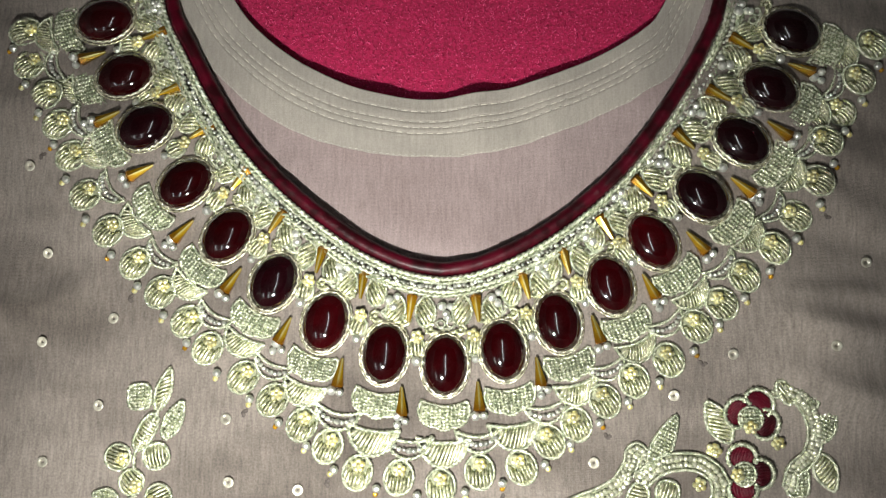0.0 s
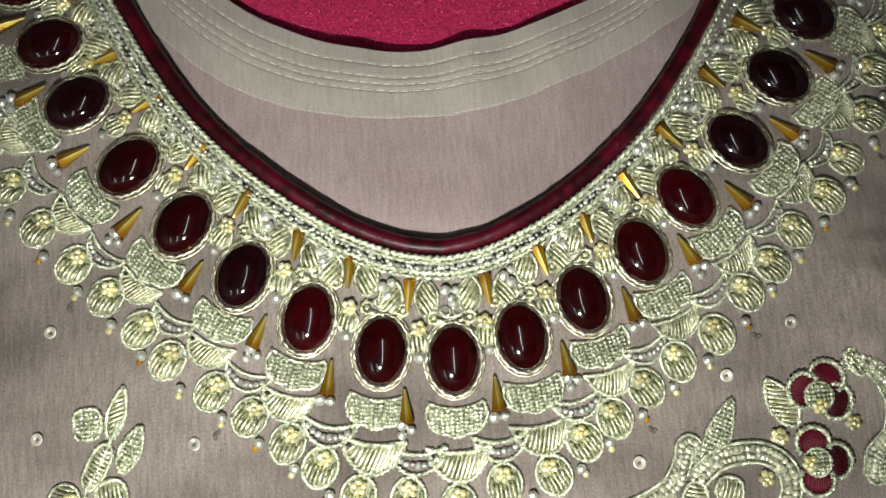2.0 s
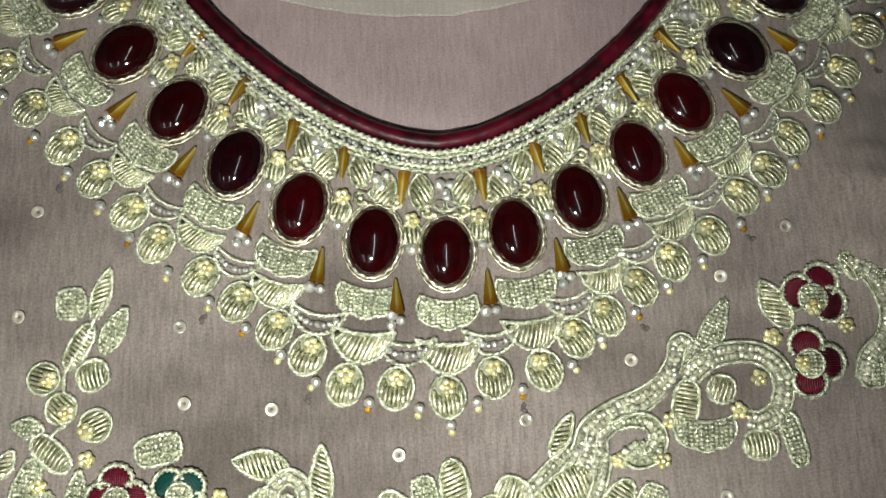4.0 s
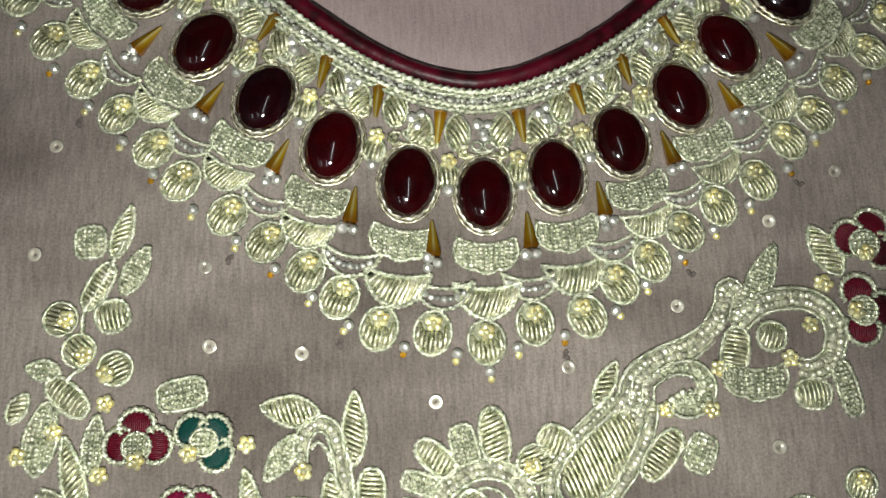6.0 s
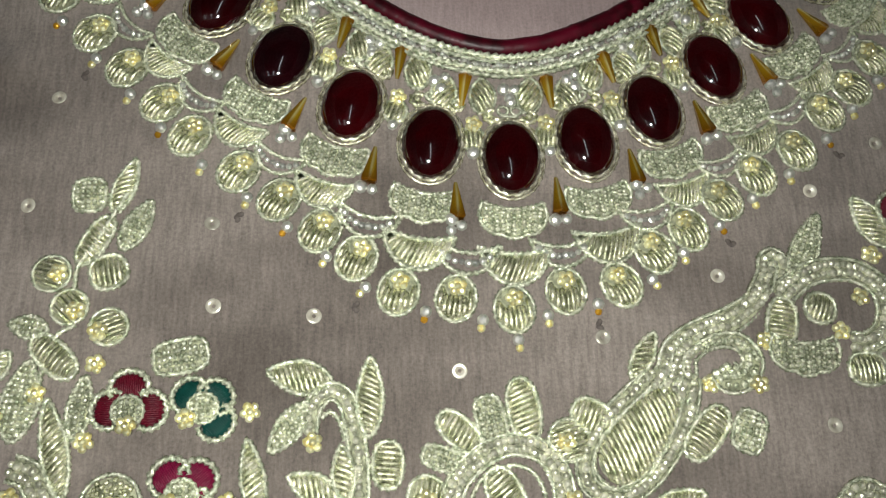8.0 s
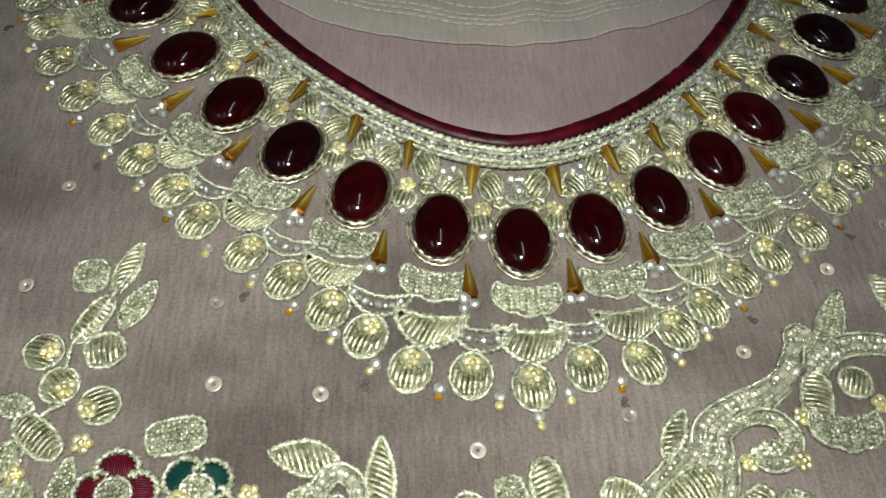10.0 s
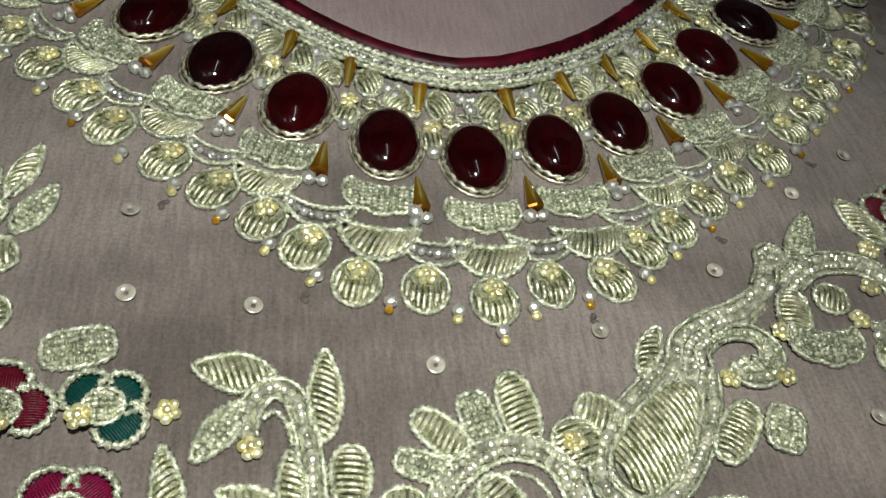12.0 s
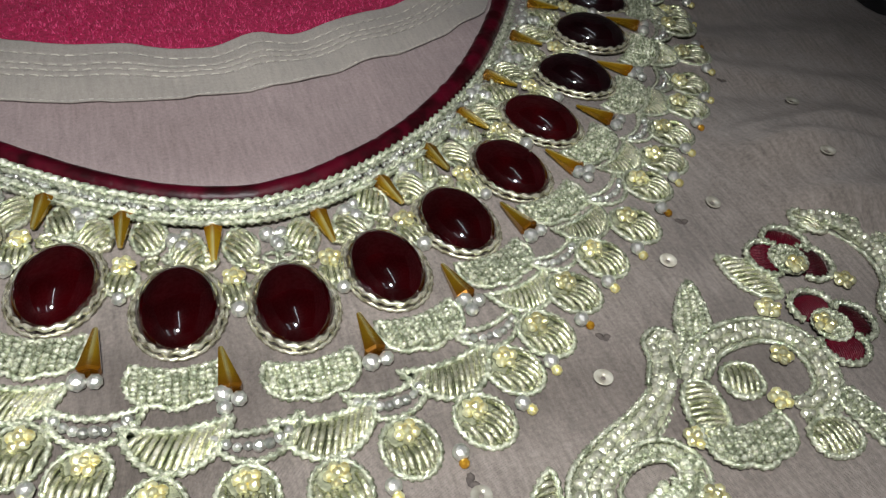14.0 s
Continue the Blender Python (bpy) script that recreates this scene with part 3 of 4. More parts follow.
def cluster(n, ring, r, flat=0.8, z=1.2, centre=True, wob=0.1, seed=0):
    """A rosette of cut beads."""
    rng = random.Random(seed)
    g = Geo()
    for i in range(n):
        a = 2 * math.pi * i / n + rng.uniform(-wob, wob)
        g.ball((ring * math.cos(a), ring * math.sin(a), z + rng.uniform(-0.15, 0.15)), (r, r, r * flat), BALL_CUT, np.array(Matrix.Rotation(rng.uniform(0, 6.28), 3, 'Z') @ Matrix.Rotation(rng.uniform(-0.6, 0.6), 3, 'X')))
    if centre:
        g.cut_bead((0, 0, z + 0.4), r * 0.9, rng)
    return g


def shared(name, geos, mat, smooth=True):
    """Meshes to be used by many alike parts."""
    out = []
    for geo in geos:
        data = bpy.data.meshes.new(name)
        data.from_pydata((np.vstack(geo.v) * MM).tolist(), [], geo.f)
        data.materials.append(mat)
        finish(data, geo, smooth)
        out.append(data)
    return out


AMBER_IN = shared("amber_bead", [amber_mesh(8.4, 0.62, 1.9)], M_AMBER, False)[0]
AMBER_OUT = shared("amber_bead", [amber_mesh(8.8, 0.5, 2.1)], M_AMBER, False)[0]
ROSETTES = shared("bead_rosette", [cluster(5, 1.25, 0.98, seed=s) for s in range(4)], M_YELLOW, False)
CRYSTALS = shared("crystal_bead", [cluster(1, 0.0, r, z=1.1, centre=False) for r in (1.3, 1.6)], M_CRYSTAL, False)


def petal_geo(w, h, slant=0.0, pitch=1.05, tip=0.0, r=0.5, dome=0.8, border=0.62):
    """A padded petal of coiled wire inside a cord outline; w across, h along y. tip sharpens the +y end; slant leans the wires."""
    n = 36
    shape = []
    for i in range(n):
        a = 2 * math.pi * i / n
        x, y = math.cos(a), math.sin(a)
        if y > 0 and tip:
            x *= (1 - y) ** tip * (1 + 0.75 * tip * y) if y < 1 else 0
        shape.append((x * w / 2, y * h / 2))
    out = Geo()
    out.cord(shape, border, 1.2, 0.55, 0.5, True)
    wires = Geo()
    poly = np.array(shape) * 0.9
    k = math.tan(radians(slant))
    span = h / 2 + abs(k) * w / 2
    y0 = -span + pitch * 0.5 / math.cos(radians(slant))
    pairs = []
    while y0 < span:
        hits = []
        for i in range(n):
            p, q = poly[i], poly[(i + 1) % n]
            dp, dq = p[1] - k * p[0] - y0, q[1] - k * q[0] - y0
            if dp * dq < 0:
                hits.append(p + (q - p) * dp / (dp - dq))
        if len(hits) == 2 and np.linalg.norm(hits[0] - hits[1]) > 0.7:
            pairs.append(sorted(hits, key=lambda p: p[1 if abs(slant) > 45 else 0]))
        y0 += pitch / math.cos(radians(slant))
    wires.serpent(pairs, dome, r)
    wires.pad(poly, dome * 0.6)
    return wires, out


def motif(name, geos, at, turn, parent, label="", z=0.0):
    """A padded motif: coiled wires with a cord outline as its part."""
    ob = part(name, geos[0], M_ZARI, parent, label, at=at, turn=turn, z=z)
    part("cord_outline", geos[1], M_CORD, ob)
    return ob


def shared_motif(geo_list):
    return [(shared("coiled_wires", [a], M_ZARI)[0], shared("cord_outline", [b], M_CORD)[0]) for a, b in geo_list]


def coin_geo(seed):
    rng = random.Random(seed)
    out = Geo()
    out.cord(oval(4.35, 5.2), 0.6, 1.2, 0.55, 0.5, True)
    wires = Geo()
    x = -3.45
    pairs = []
    while x < 3.6:
        top = 0.9 - 0.09 * x * x + rng.uniform(-0.2, 0.2)
        low = -math.sqrt(max(0.2, 22.0 - 1.3 * x * x))
        if abs(x) > 2.5:
            top = 2.5 - 0.4 * (abs(x) - 2.5)
        pairs.append(((x, low), (x * 0.92, top)))
        x += 1.12
    wires.serpent(pairs, 1.4, 0.56)
    wires.pad(oval(4.05, 4.8), 0.5)
    return wires, out


COIN_SET = shared_motif([coin_geo(s) for s in range(4)])
for i, (x, y) in enumerate(COINS):
    a = COINS[max(0, i - 1)]
    b = COINS[min(len(COINS) - 1, i + 1)]
    turn = math.degrees(math.atan2(b[1] - a[1], b[0] - a[0])) * 0.8 + random.uniform(-8, 8)
    wires, out = COIN_SET[i % 4]
    coin = part("coin_motif", wires, None, tunic, "round padded motif of pale gold coiled wire", at=(x, y), turn=turn)
    part("cord_outline", out, None, coin)
    rosette = part("bead_rosette", ROSETTES[i % 4], None, coin, "yellow cut-glass bead rosette")
    rosette.matrix_basis = pose(random.uniform(-0.4, 0.4) * MM, 2.3 * MM, 0.3 * MM, 0, 0, random.uniform(0, 60))

# drop beads hung between the coins
DROP = shared("drop_bead", [cluster(1, 0, 1.4, z=1.2, centre=False)], M_CRYSTAL, False)[0]
DROP_TIP = shared("drop_tip", [cluster(1, 0, 0.85, z=0.8, centre=False)], M_HONEY, False)[0]
DROP_TIP_Y = shared("drop_tip", [cluster(1, 0, 1.0, z=0.8, centre=False)], M_YELLOW, False)[0]
drops = []
for i in range(len(COINS) - 1):
    a, b = np.array(COINS[i]), np.array(COINS[i + 1])
    d = (b - a) / np.linalg.norm(b - a)
    drops.append((*((a + b) / 2 + np.array((d[1], -d[0])) * 3.9), math.degrees(math.atan2(d[1], d[0])) * 0.7))
drops.append((COINS[17][0] + 0.4, COINS[17][1] - 6.9, 0))
for i, (x, y, turn) in enumerate(drops):
    bead = part("drop_bead", DROP, None, tunic, "clear cut bead with an amber tip", at=(x, y), turn=turn)
    tip = part("drop_tip", DROP_TIP if i % 3 == 0 else DROP_TIP_Y, None, bead)
    tip.matrix_basis = pose(random.uniform(-0.5, 0.5) * MM, -1.7 * MM, 0, 0, 0, 0)

KNOT = Geo()
for k in range(4):
    KNOT.ball((0.35 * math.cos(2.2 * k), 0.5 * k - 0.7, 0.06), (0.62, 0.75, 0.12), BALL_LOW)
KNOT = shared("thread_knot", [KNOT], M_KNOT)[0]
for i, (x, y, turn) in enumerate(drops):
    if i in (3, 7, 11, 14, 18, 21, 24, 29):
        c, q = math.cos(radians(turn)), math.sin(radians(turn))
        part("thread_knot", KNOT, None, tunic, "dark thread knot under the sheer cloth", at=(x + 4.6 * q + random.uniform(-0.8, 0.8), y - 4.6 * c), turn=turn + random.uniform(-40, 40))


def crystals(at, turn, n):
    """A few cut crystals sewn side by side."""
    for k in range(n):
        a = radians(turn) + 2 * math.pi * k / n
        d = 1.3 if n == 2 else 1.5
        part("crystal_bead", CRYSTALS[k % 2], None, tunic, at=(at[0] + d * math.cos(a), at[1] + d * math.sin(a)), turn=40 * k)


# amber beads on both sides of the gems
for i, (x, y) in enumerate(INNER_AMBERS):
    p, turn = frame_at(i + 0.5)
    part("amber_bead", AMBER_IN, None, tunic, "tapered amber glass bugle bead", at=(x, y), turn=turn + random.uniform(-6, 6))
for i, (x, y) in enumerate(OUTER_AMBERS):
    p, turn = frame_at(i + 0.5)
    c, s = math.cos(radians(turn)), math.sin(radians(turn))
    part("amber_bead", AMBER_OUT, None, tunic, "tapered amber glass bugle bead", at=(x, y), turn=turn + 180 + random.uniform(-6, 6))
    crystals((x + s * 5.9, y - c * 5.9), turn, 2 + i % 2)

# between two gems: a yellow rosette, a small coiled petal and a crystal
SMALL_PETALS = shared_motif([petal_geo(5.4, 5.8, 82, 1.1, r=0.55), petal_geo(5.2, 6.2, -80, 1.1, r=0.55), petal_geo(6.0, 9.6, 62, 1.1, 0.35, 0.56, 1.3), petal_geo(6.0, 9.6, -62, 1.1, 0.35, 0.56, 1.3)])


def small_petal(kind, at, turn):
    ob = part("petal_motif", SMALL_PETALS[kind][0], None, tunic, at=at, turn=turn)
    part("cord_outline", SMALL_PETALS[kind][1], None, ob)


for i in range(len(GEMS) - 1):
    at, turn = local(i + 0.5, 0.3, 0.2)
    part("crystal_bead", CRYSTALS[i % 2], None, tunic, at=at, turn=turn)
    at, turn = local(i + 0.5, 0.0, 4.2)
    small_petal(i % 2, at, turn)
    at, turn = local(i + 0.5, 0.0, 7.6)
    part("bead_rosette", ROSETTES[i % 4], None, tunic, "yellow cut-glass bead rosette", at=at, turn=turn, z=0.4)

# beside each inner amber bead: two curled petals; above each gem crystals and small loops of cord
for i, (x, y) in enumerate(INNER_AMBERS):
    p, turn = frame_at(i + 0.5)
    c, s = math.cos(radians(turn)), math.sin(radians(turn))
    for side in (-1, 1):
        dx, dy = side * 4.6, -0.6 + random.uniform(-0.5, 0.5)
        small_petal(2 if side < 0 else 3, (x + c * dx - s * dy, y + s * dx + c * dy), turn + side * 10 + random.uniform(-6, 6))


def loops_geo():
    g = Geo()
    g.cord([(1.6 + 1.3 * math.cos(a), 1.1 * math.sin(a)) for a in np.linspace(0, 6.2, 16)] + [(1.6, -1.5), (-1.6, -1.5)] +
           [(-1.6 - 1.3 * math.cos(a), 1.1 * math.sin(a)) for a in np.linspace(0, 6.2, 16)], 0.5, 1.0, 0.6, 0.5)
    return g


def curl_geo(side):
    """A comma of ribbed wire: a rounded head with a tail that follows the gem."""
    g = Geo()
    head = [(side * 1.5 * math.cos(a), 1.5 * math.sin(a)) for a in np.linspace(2.6, -2.4, 18)]
    tail = [(side * (-1.2 - 0.5 * k), -1.7 - 1.15 * k + 0.06 * k * k) for k in range(4)]
    g.cord(head + tail, 0.72, 1.3, 0.8, 0.5)
    g.ball((0, 0, 0.9), 0.85, BALL_MID)
    return g


CURLS = shared("wire_curl", [curl_geo(-1), curl_geo(1)], M_ZARI)
for i in range(len(GEMS)):
    for side in (-1, 1):
        at, turn = local(i, side * 4.6, 10.8)
        part("wire_curl", CURLS[side > 0], None, tunic, at=at, turn=turn - side * 24 + random.uniform(-12, 12), z=0.1)
LOOPS = shared("cord_loop", [loops_geo()], M_CORD)[0]
for i in range(len(GEMS)):
    at, turn = local(i, 0, 17.0)
    crystals(at, turn + 30, 2 + (i + 1) % 2)
    at, turn = local(i, 0.4, 14.4)
    part("crystal_bead", CRYSTALS[i % 2], None, tunic, at=at, turn=turn)
    at, turn = local(i, 0.0, 12.4)
    part("cord_loop", LOOPS, None, tunic, at=at, turn=turn)


def fan_geo(seed):
    """A bead-filled fan that hugs the outer end of a gem, its lower edge in three scallops."""
    rng = random.Random(seed)
    beads, out = Geo(), Geo()

    def top(x):
        return 2.5 + 0.035 * x * x

    def low(x):
        return -4.6 + 0.055 * x * x + 0.75 * (1 - abs(math.cos(x * math.pi / 5.2)))

    edge = [(x, top(x)) for x in np.linspace(-7, 7, 16)] + [(7.9, 1.2)] + [(x, low(x)) for x in np.linspace(7, -7, 24)] + [(-7.9, 1.2)]
    out.cord(edge, 0.62, 1.2, 0.55, 0.5, True)
    beads.pad(edge, 0.7)
    for x in np.arange(-6.2, 6.3, 1.24):
        y = low(x) + 0.9
        while y < top(x) - 0.4:
            bulge = 0.7 * (1 - (x / 8) ** 2)
            beads.ball((x + rng.uniform(-0.12, 0.12), y, 0.6 + bulge + rng.uniform(-0.1, 0.1)), (0.70, 0.62, 0.68), BALL_LOW)
            y += 0.98
    return beads, out


FANS = [(shared("fan_beads", [a], M_CORD, False)[0], shared("cord_outline", [b], M_CORD)[0]) for a, b in (fan_geo(s) for s in range(3))]
def reach(s):
    """How far the row of coins lies outside gem s."""
    p, turn = frame_at(s)
    out = np.array((math.sin(radians(turn)), -math.cos(radians(turn))))
    best = 99.0
    for a, b in zip(COINS, COINS[1:]):
        a, b = np.array(a) - p, np.array(b) - p
        m = np.column_stack((out, a - b))
        if abs(np.linalg.det(m)) > 1e-6:
            d, k = np.linalg.solve(m, a)
            if d > 0 and -0.05 <= k <= 1.05:
                best = min(best, d)
    return best if best < 60 else 27.0


for i in range(len(GEMS)):
    at, turn = local(i, 0, -(7.2 + 0.22 * reach(i)))
    fan = part("fan_motif", FANS[i % 3][0], None, tunic, "fan of tiny silver-gold beads", at=at, turn=turn)
    part("cord_outline", FANS[i % 3][1], None, fan)


def crescent_geo(w, h, beaded, seed):
    """A hanging half-moon: wires slanting across, or a row of cut beads, within a cord."""
    rng = random.Random(seed)
    fill, out = Geo(), Geo()

    def top(x):
        return h * 0.30 - (0.9 if beaded else 0.5) * (1 - (2 * x / w) ** 2) * h * 0.35

    def low(x):
        return h * 0.30 - h * max(0.0, 1 - (2 * x / w) ** 2) ** 0.6

    xs = np.linspace(-w / 2, w / 2, 18)
    out.cord([(x, top(x)) for x in xs] + [(x, low(x)) for x in xs[::-1]], 0.75, 1.35, 0.7, 0.5, True)
    if beaded:
        for x in np.arange(-w / 2 + 1.8, w / 2 - 1.2, 1.5):
            fill.cut_bead((x, (top(x) + low(x)) / 2 + rng.uniform(-0.2, 0.2), 0.9), rng.uniform(0.75, 1.05), rng)
    else:
        pairs = []
        for x in np.arange(-w / 2 + 1.2, w / 2 - 0.6, 1.05):
            lean = min(w / 2 - 0.8, x + 2.2)
            pairs.append(((x, low(x) + 0.5), (lean, max(top(lean) - 0.4, low(lean) + 0.6))))
        fill.serpent(pairs, 0.8, 0.5)
        fill.pad([(x, top(x)) for x in xs] + [(x, low(x)) for x in xs[::-1]], 0.3)
    return fill, out


LEAF_MOONS = [(shared("coiled_wires", [a], M_ZARI)[0], shared("cord_outline", [b], M_CORD)[0]) for a, b in (crescent_geo(15.2, 8.6, False, s) for s in range(2))]
BEAD_MOONS = [(shared("bead_fill", [a], M_CRYSTAL, False)[0], shared("cord_outline", [b], M_CORD)[0]) for a, b in (crescent_geo(14.6, 7.4, True, s) for s in range(2))]
for k in range(2 * len(GEMS) - 1):
    s = k / 2
    kinds = BEAD_MOONS if k % 2 else LEAF_MOONS
    far = reach(s)
    at, turn = local(s, 0, -(3.0 + 0.60 * far))
    size = 0.74 + 0.26 * min(1.0, max(0.0, (far - 26) / 10))
    moon = part("crescent_motif", kinds[k // 2 % 2][0], None, tunic, "beaded crescent in zari cord" if k % 2 else "crescent of slanting gold wire", at=at, turn=turn)
    moon.matrix_basis = moon.matrix_basis @ Matrix.Diagonal((size * 1.05, size, size, 1))
    if k % 2:
        moon["kind"] = "stuff"
    part("cord_outline", kinds[k // 2 % 2][1], None, moon)

# ---- sequins scattered over the cloth ----


def sequin_geo():
    g = Geo()
    v, f, n = [], [], 18
    for r, z in ((0.42, 0.05), (1.0, 0.16), (1.62, 0.42), (1.68, 0.30), (0.42, -0.05)):
        for j in range(n):
            b = 2 * math.pi * j / n
            v.append((r * math.cos(b), r * math.sin(b), z + 0.15))
    for i in range(5):
        for j in range(n):
            k = (j + 1) % n
            a, c = i * n, ((i + 1) % 5) * n
            f.append((a + j, a + k, c + k, c + j))
    g.add(v, f)
    return g


SEQUIN = shared("sequin", [sequin_geo()], M_SEQUIN)[0]
for x, y in SEQUINS:
    ob = part("sequin", SEQUIN, None, tunic, "small cupped pearly sequin", at=(x, y))
    ob.matrix_basis = ob.matrix_basis @ pose(0, 0, 0.0003, random.uniform(-9, 9), random.uniform(-9, 9), random.uniform(0, 90))


# leaves and petals: base, tip, width, kind (0 pointed wire, 1 round wire, 2 round beads, 3 pointed beads)
LEAVES_WEST = [(-86.9, -49.8, -83.0, -36.2, 5.4, 0), (-84.4, -58.2, -78.7, -46.2, 6.2, 3), (-92.0, -49.4, -92.6, -41.1, 7.7, 2), (-92.7, -61.4, -86.9, -50.2, 5.9, 1), (-82.3, -61.5, -90.2, -64.4, 8.3, 1), (-96.7, -75.7, -105.1, -74.1, 5.4, 3), (-99.7, -76.9, -90.5, -85.3, 6.6, 1), (-107.7, -86.6, -103.7, -79.6, 5.1, 0), (-101.3, -98.4, -99.5, -81.5, 8.1, 3), (-90.0, -109.4, -95.4, -89.3, 5.9, 0), (-89.3, -98.2, -88.2, -84.7, 5.5, 3), (-75.6, -82.4, -64.1, -80.0, 7.7, 2), (-52.4, -114.1, -55.7, -97.7, 5.5, 0)]
LEAVES_MIDDLE = [(-38.7, -86.9, -52.6, -84.4, 7.8, 0), (-43.6, -90.8, -51.3, -101.1, 6.1, 3), (-31.3, -98.4, -31.1, -81.2, 6.3, 0), (-27.6, -108.6, -27.4, -98.5, 6.9, 1), (-37.0, -110.4, -47.5, -105.2, 6.5, 0), (-35.7, -110.7, -36.9, -99.1, 5.4, 0), (-11.5, -104.2, -20.9, -101.1, 5.2, 2), (-8.9, -100.9, -17.2, -93.4, 6.6, 1), (-5.2, -100.0, -7.6, -89.7, 6.6, 2), (1.6, -99.7, -0.4, -86.0, 7.5, 1), (-1.2, -115.4, -6.6, -104.3, 7.7, 1), (18.8, -97.0, 10.6, -92.1, 7.7, 1), (24.0, -87.1, 30.3, -76.4, 5.1, 0), (24.6, -114.2, 37.6, -110.1, 5.9, 0), (34.3, -103.6, 43.5, -92.9, 7.2, 1), (49.5, -93.9, 45.7, -102.5, 7.4, 2)]
LEAVES_EAST = [(61.2, -67.3, 70.3, -49.7, 6.9, 3), (56.4, -81.5, 59.2, -69.3, 7.4, 1), (62.9, -71.7, 70.4, -72.6, 7.5, 1), (85.8, -58.1, 78.9, -45.6, 8.0, 0), (70.1, -85.9, 79.3, -85.5, 7.8, 1), (84.5, -91.3, 81.6, -78.0, 5.5, 2), (111.0, -57.9, 116.4, -48.0, 6.5, 3), (111.0, -60.5, 115.7, -72.0, 7.6, 0), (99.8, -44.3, 104.1, -41.7, 8.3, 1), (106.1, -47.1, 109.7, -43.3, 7.3, 2), (104.8, -73.7, 104.6, -63.9, 7.6, 2)]
DISCS = [(-97.9, -63.3, 8.5, -96.1, -63.5), (-93.3, -70.6, 8.2, -91.2, -71.9), (-84.9, -74.9, 8.5, -87.3, -76.7), (-19.8, -109.5, 8.4, -19.8, -110.4), (9.7, -99.2, 9.4, 8.8, -99.7), (-80.9, -110.1, 12.2, -80.3, -110.5), (82.9, -106.3, 7.9, 83.0, -105.4)]
ROSETTE_SPOTS = [(-86.5, -82.8), (-97.4, -88.6), (-87.0, -98.3), (-99.8, -108.6), (-104.9, -93.7), (-55.2, -92.7), (-58.6, -110.2), (-42.5, -99.0), (9.8, -111.1), (40.7, -88.2), (50.9, -88.6), (53.5, -79.2), (70.0, -77.5), (75.9, -69.9), (80.8, -60.2), (78.8, -112.1), (99.4, -58.0), (80.2, -59.9)]
FLOWERS = [((-79.1, -92.4), 7.0, [(-79.4, -86.6, 'red'), (-83.7, -91.9, 'red'), (-74.1, -92.1, 'red')], (-78.8, -95.4)), ((-64.5, -91.9), 6.8, [(-68.0, -88.7, 'green'), (-61.6, -89.1, 'green'), (-61.1, -95.4, 'green')], (-67.5, -94.2)), ((-67.4, -108.7), 7.1, [(-70.6, -104.4, 'pink'), (-63.8, -104.9, 'pink'), (-64.5, -111.6, 'pink')], (-69.6, -110.2)), ((91.6, -50.8), 8.0, [(87.4, -48.7, 'red'), (95.0, -45.1, 'red'), (97.0, -52.7, 'wine')], (91.0, -53.3)), ((89.0, -66.8), 7.7, [(88.5, -61.0, 'red'), (95.0, -66.7, 'wine'), (88.5, -72.1, 'red')], (86.6, -66.9))]
MID_STEM = [(-43.5, -96.9), (-42.9, -92.3), (-40.6, -89.1), (-37.7, -89.0), (-35.5, -91.6), (-34.0, -97.7), (-33.2, -104.9), (-33.1, -114.5)]
MID_STEM_INNER = [(-40.9, -94.2), (-39.3, -92.8), (-37.4, -94.7), (-36.2, -98.7)]
ARCH_OUTER = [(-15.8, -112.8), (-13.0, -106.3), (-7.9, -101.8), (-1.7, -99.9), (4.3, -101.7), (7.3, -106.2), (8.0, -111.7), (7.1, -116.9)]
ARCH_INNER = [(-12.0, -112.9), (-9.1, -107.1), (-5.6, -104.9), (-1.2, -104.1), (2.4, -106.1), (4.1, -110.3), (3.2, -113.8), (0.2, -116.1)]
PAISLEY_EDGE = [(37.5, -86.5), (35.6, -94.0), (31.0, -102.0), (24.5, -108.6), (17.4, -110.8), (12.8, -107.4), (13.4, -100.8), (18.4, -94.6), (24.2, -89.4), (28.6, -85.6)]
VINE = [(31.2, -89.8), (33.7, -85.8), (35.1, -81.2), (40.8, -77.2), (47.6, -74.0), (53.5, -69.9), (56.4, -65.2), (57.7, -62.2)]
VINE_CURL = [(52.6, -68.7), (55.5, -64.1), (56.2, -60.8), (58.4, -59.5), (60.2, -61.6), (59.5, -65.7), (58.1, -68.8)]
ARM = [(59.4, -68.4), (64.1, -64.9), (70.0, -63.4), (76.1, -63.8), (81.0, -67.1), (82.1, -72.4), (80.0, -77.8), (75.7, -80.3), (72.3, -80.0)]
HOOK = [(40.0, -80.1), (44.0, -78.9), (48.3, -79.5), (50.5, -83.1), (48.6, -86.7), (45.0, -87.4), (43.6, -85.1)]
RIGHT_BAND = [(99.2, -41.9), (105.0, -43.4), (108.8, -47.6), (110.6, -54.5), (108.5, -61.4), (103.9, -65.6), (102.1, -71.0)]
LOW_ARC = [(62.0, -118.1), (64.9, -113.1), (68.7, -110.3), (73.3, -112.1)]
WEST_STEM = [(-84.0, -45.1), (-86.7, -50.7), (-89.7, -56.9), (-92.5, -61.8), (-92.7, -67.0)]
WEST_TWIG = [(-91.5, -74.5), (-94.7, -76.3), (-96.0, -79.4), (-97.1, -84.2), (-96.8, -90.1)]
EAST_TWIG = [(24.4, -88.1), (26.2, -85.6), (26.9, -83.3)]
LEFT_BAND = [(-100.3, -102.9), (-96.7, -104.3), (-94.3, -108.2), (-92.5, -112.7)]
PAISLEY_HEART = (25.0, -98.2)
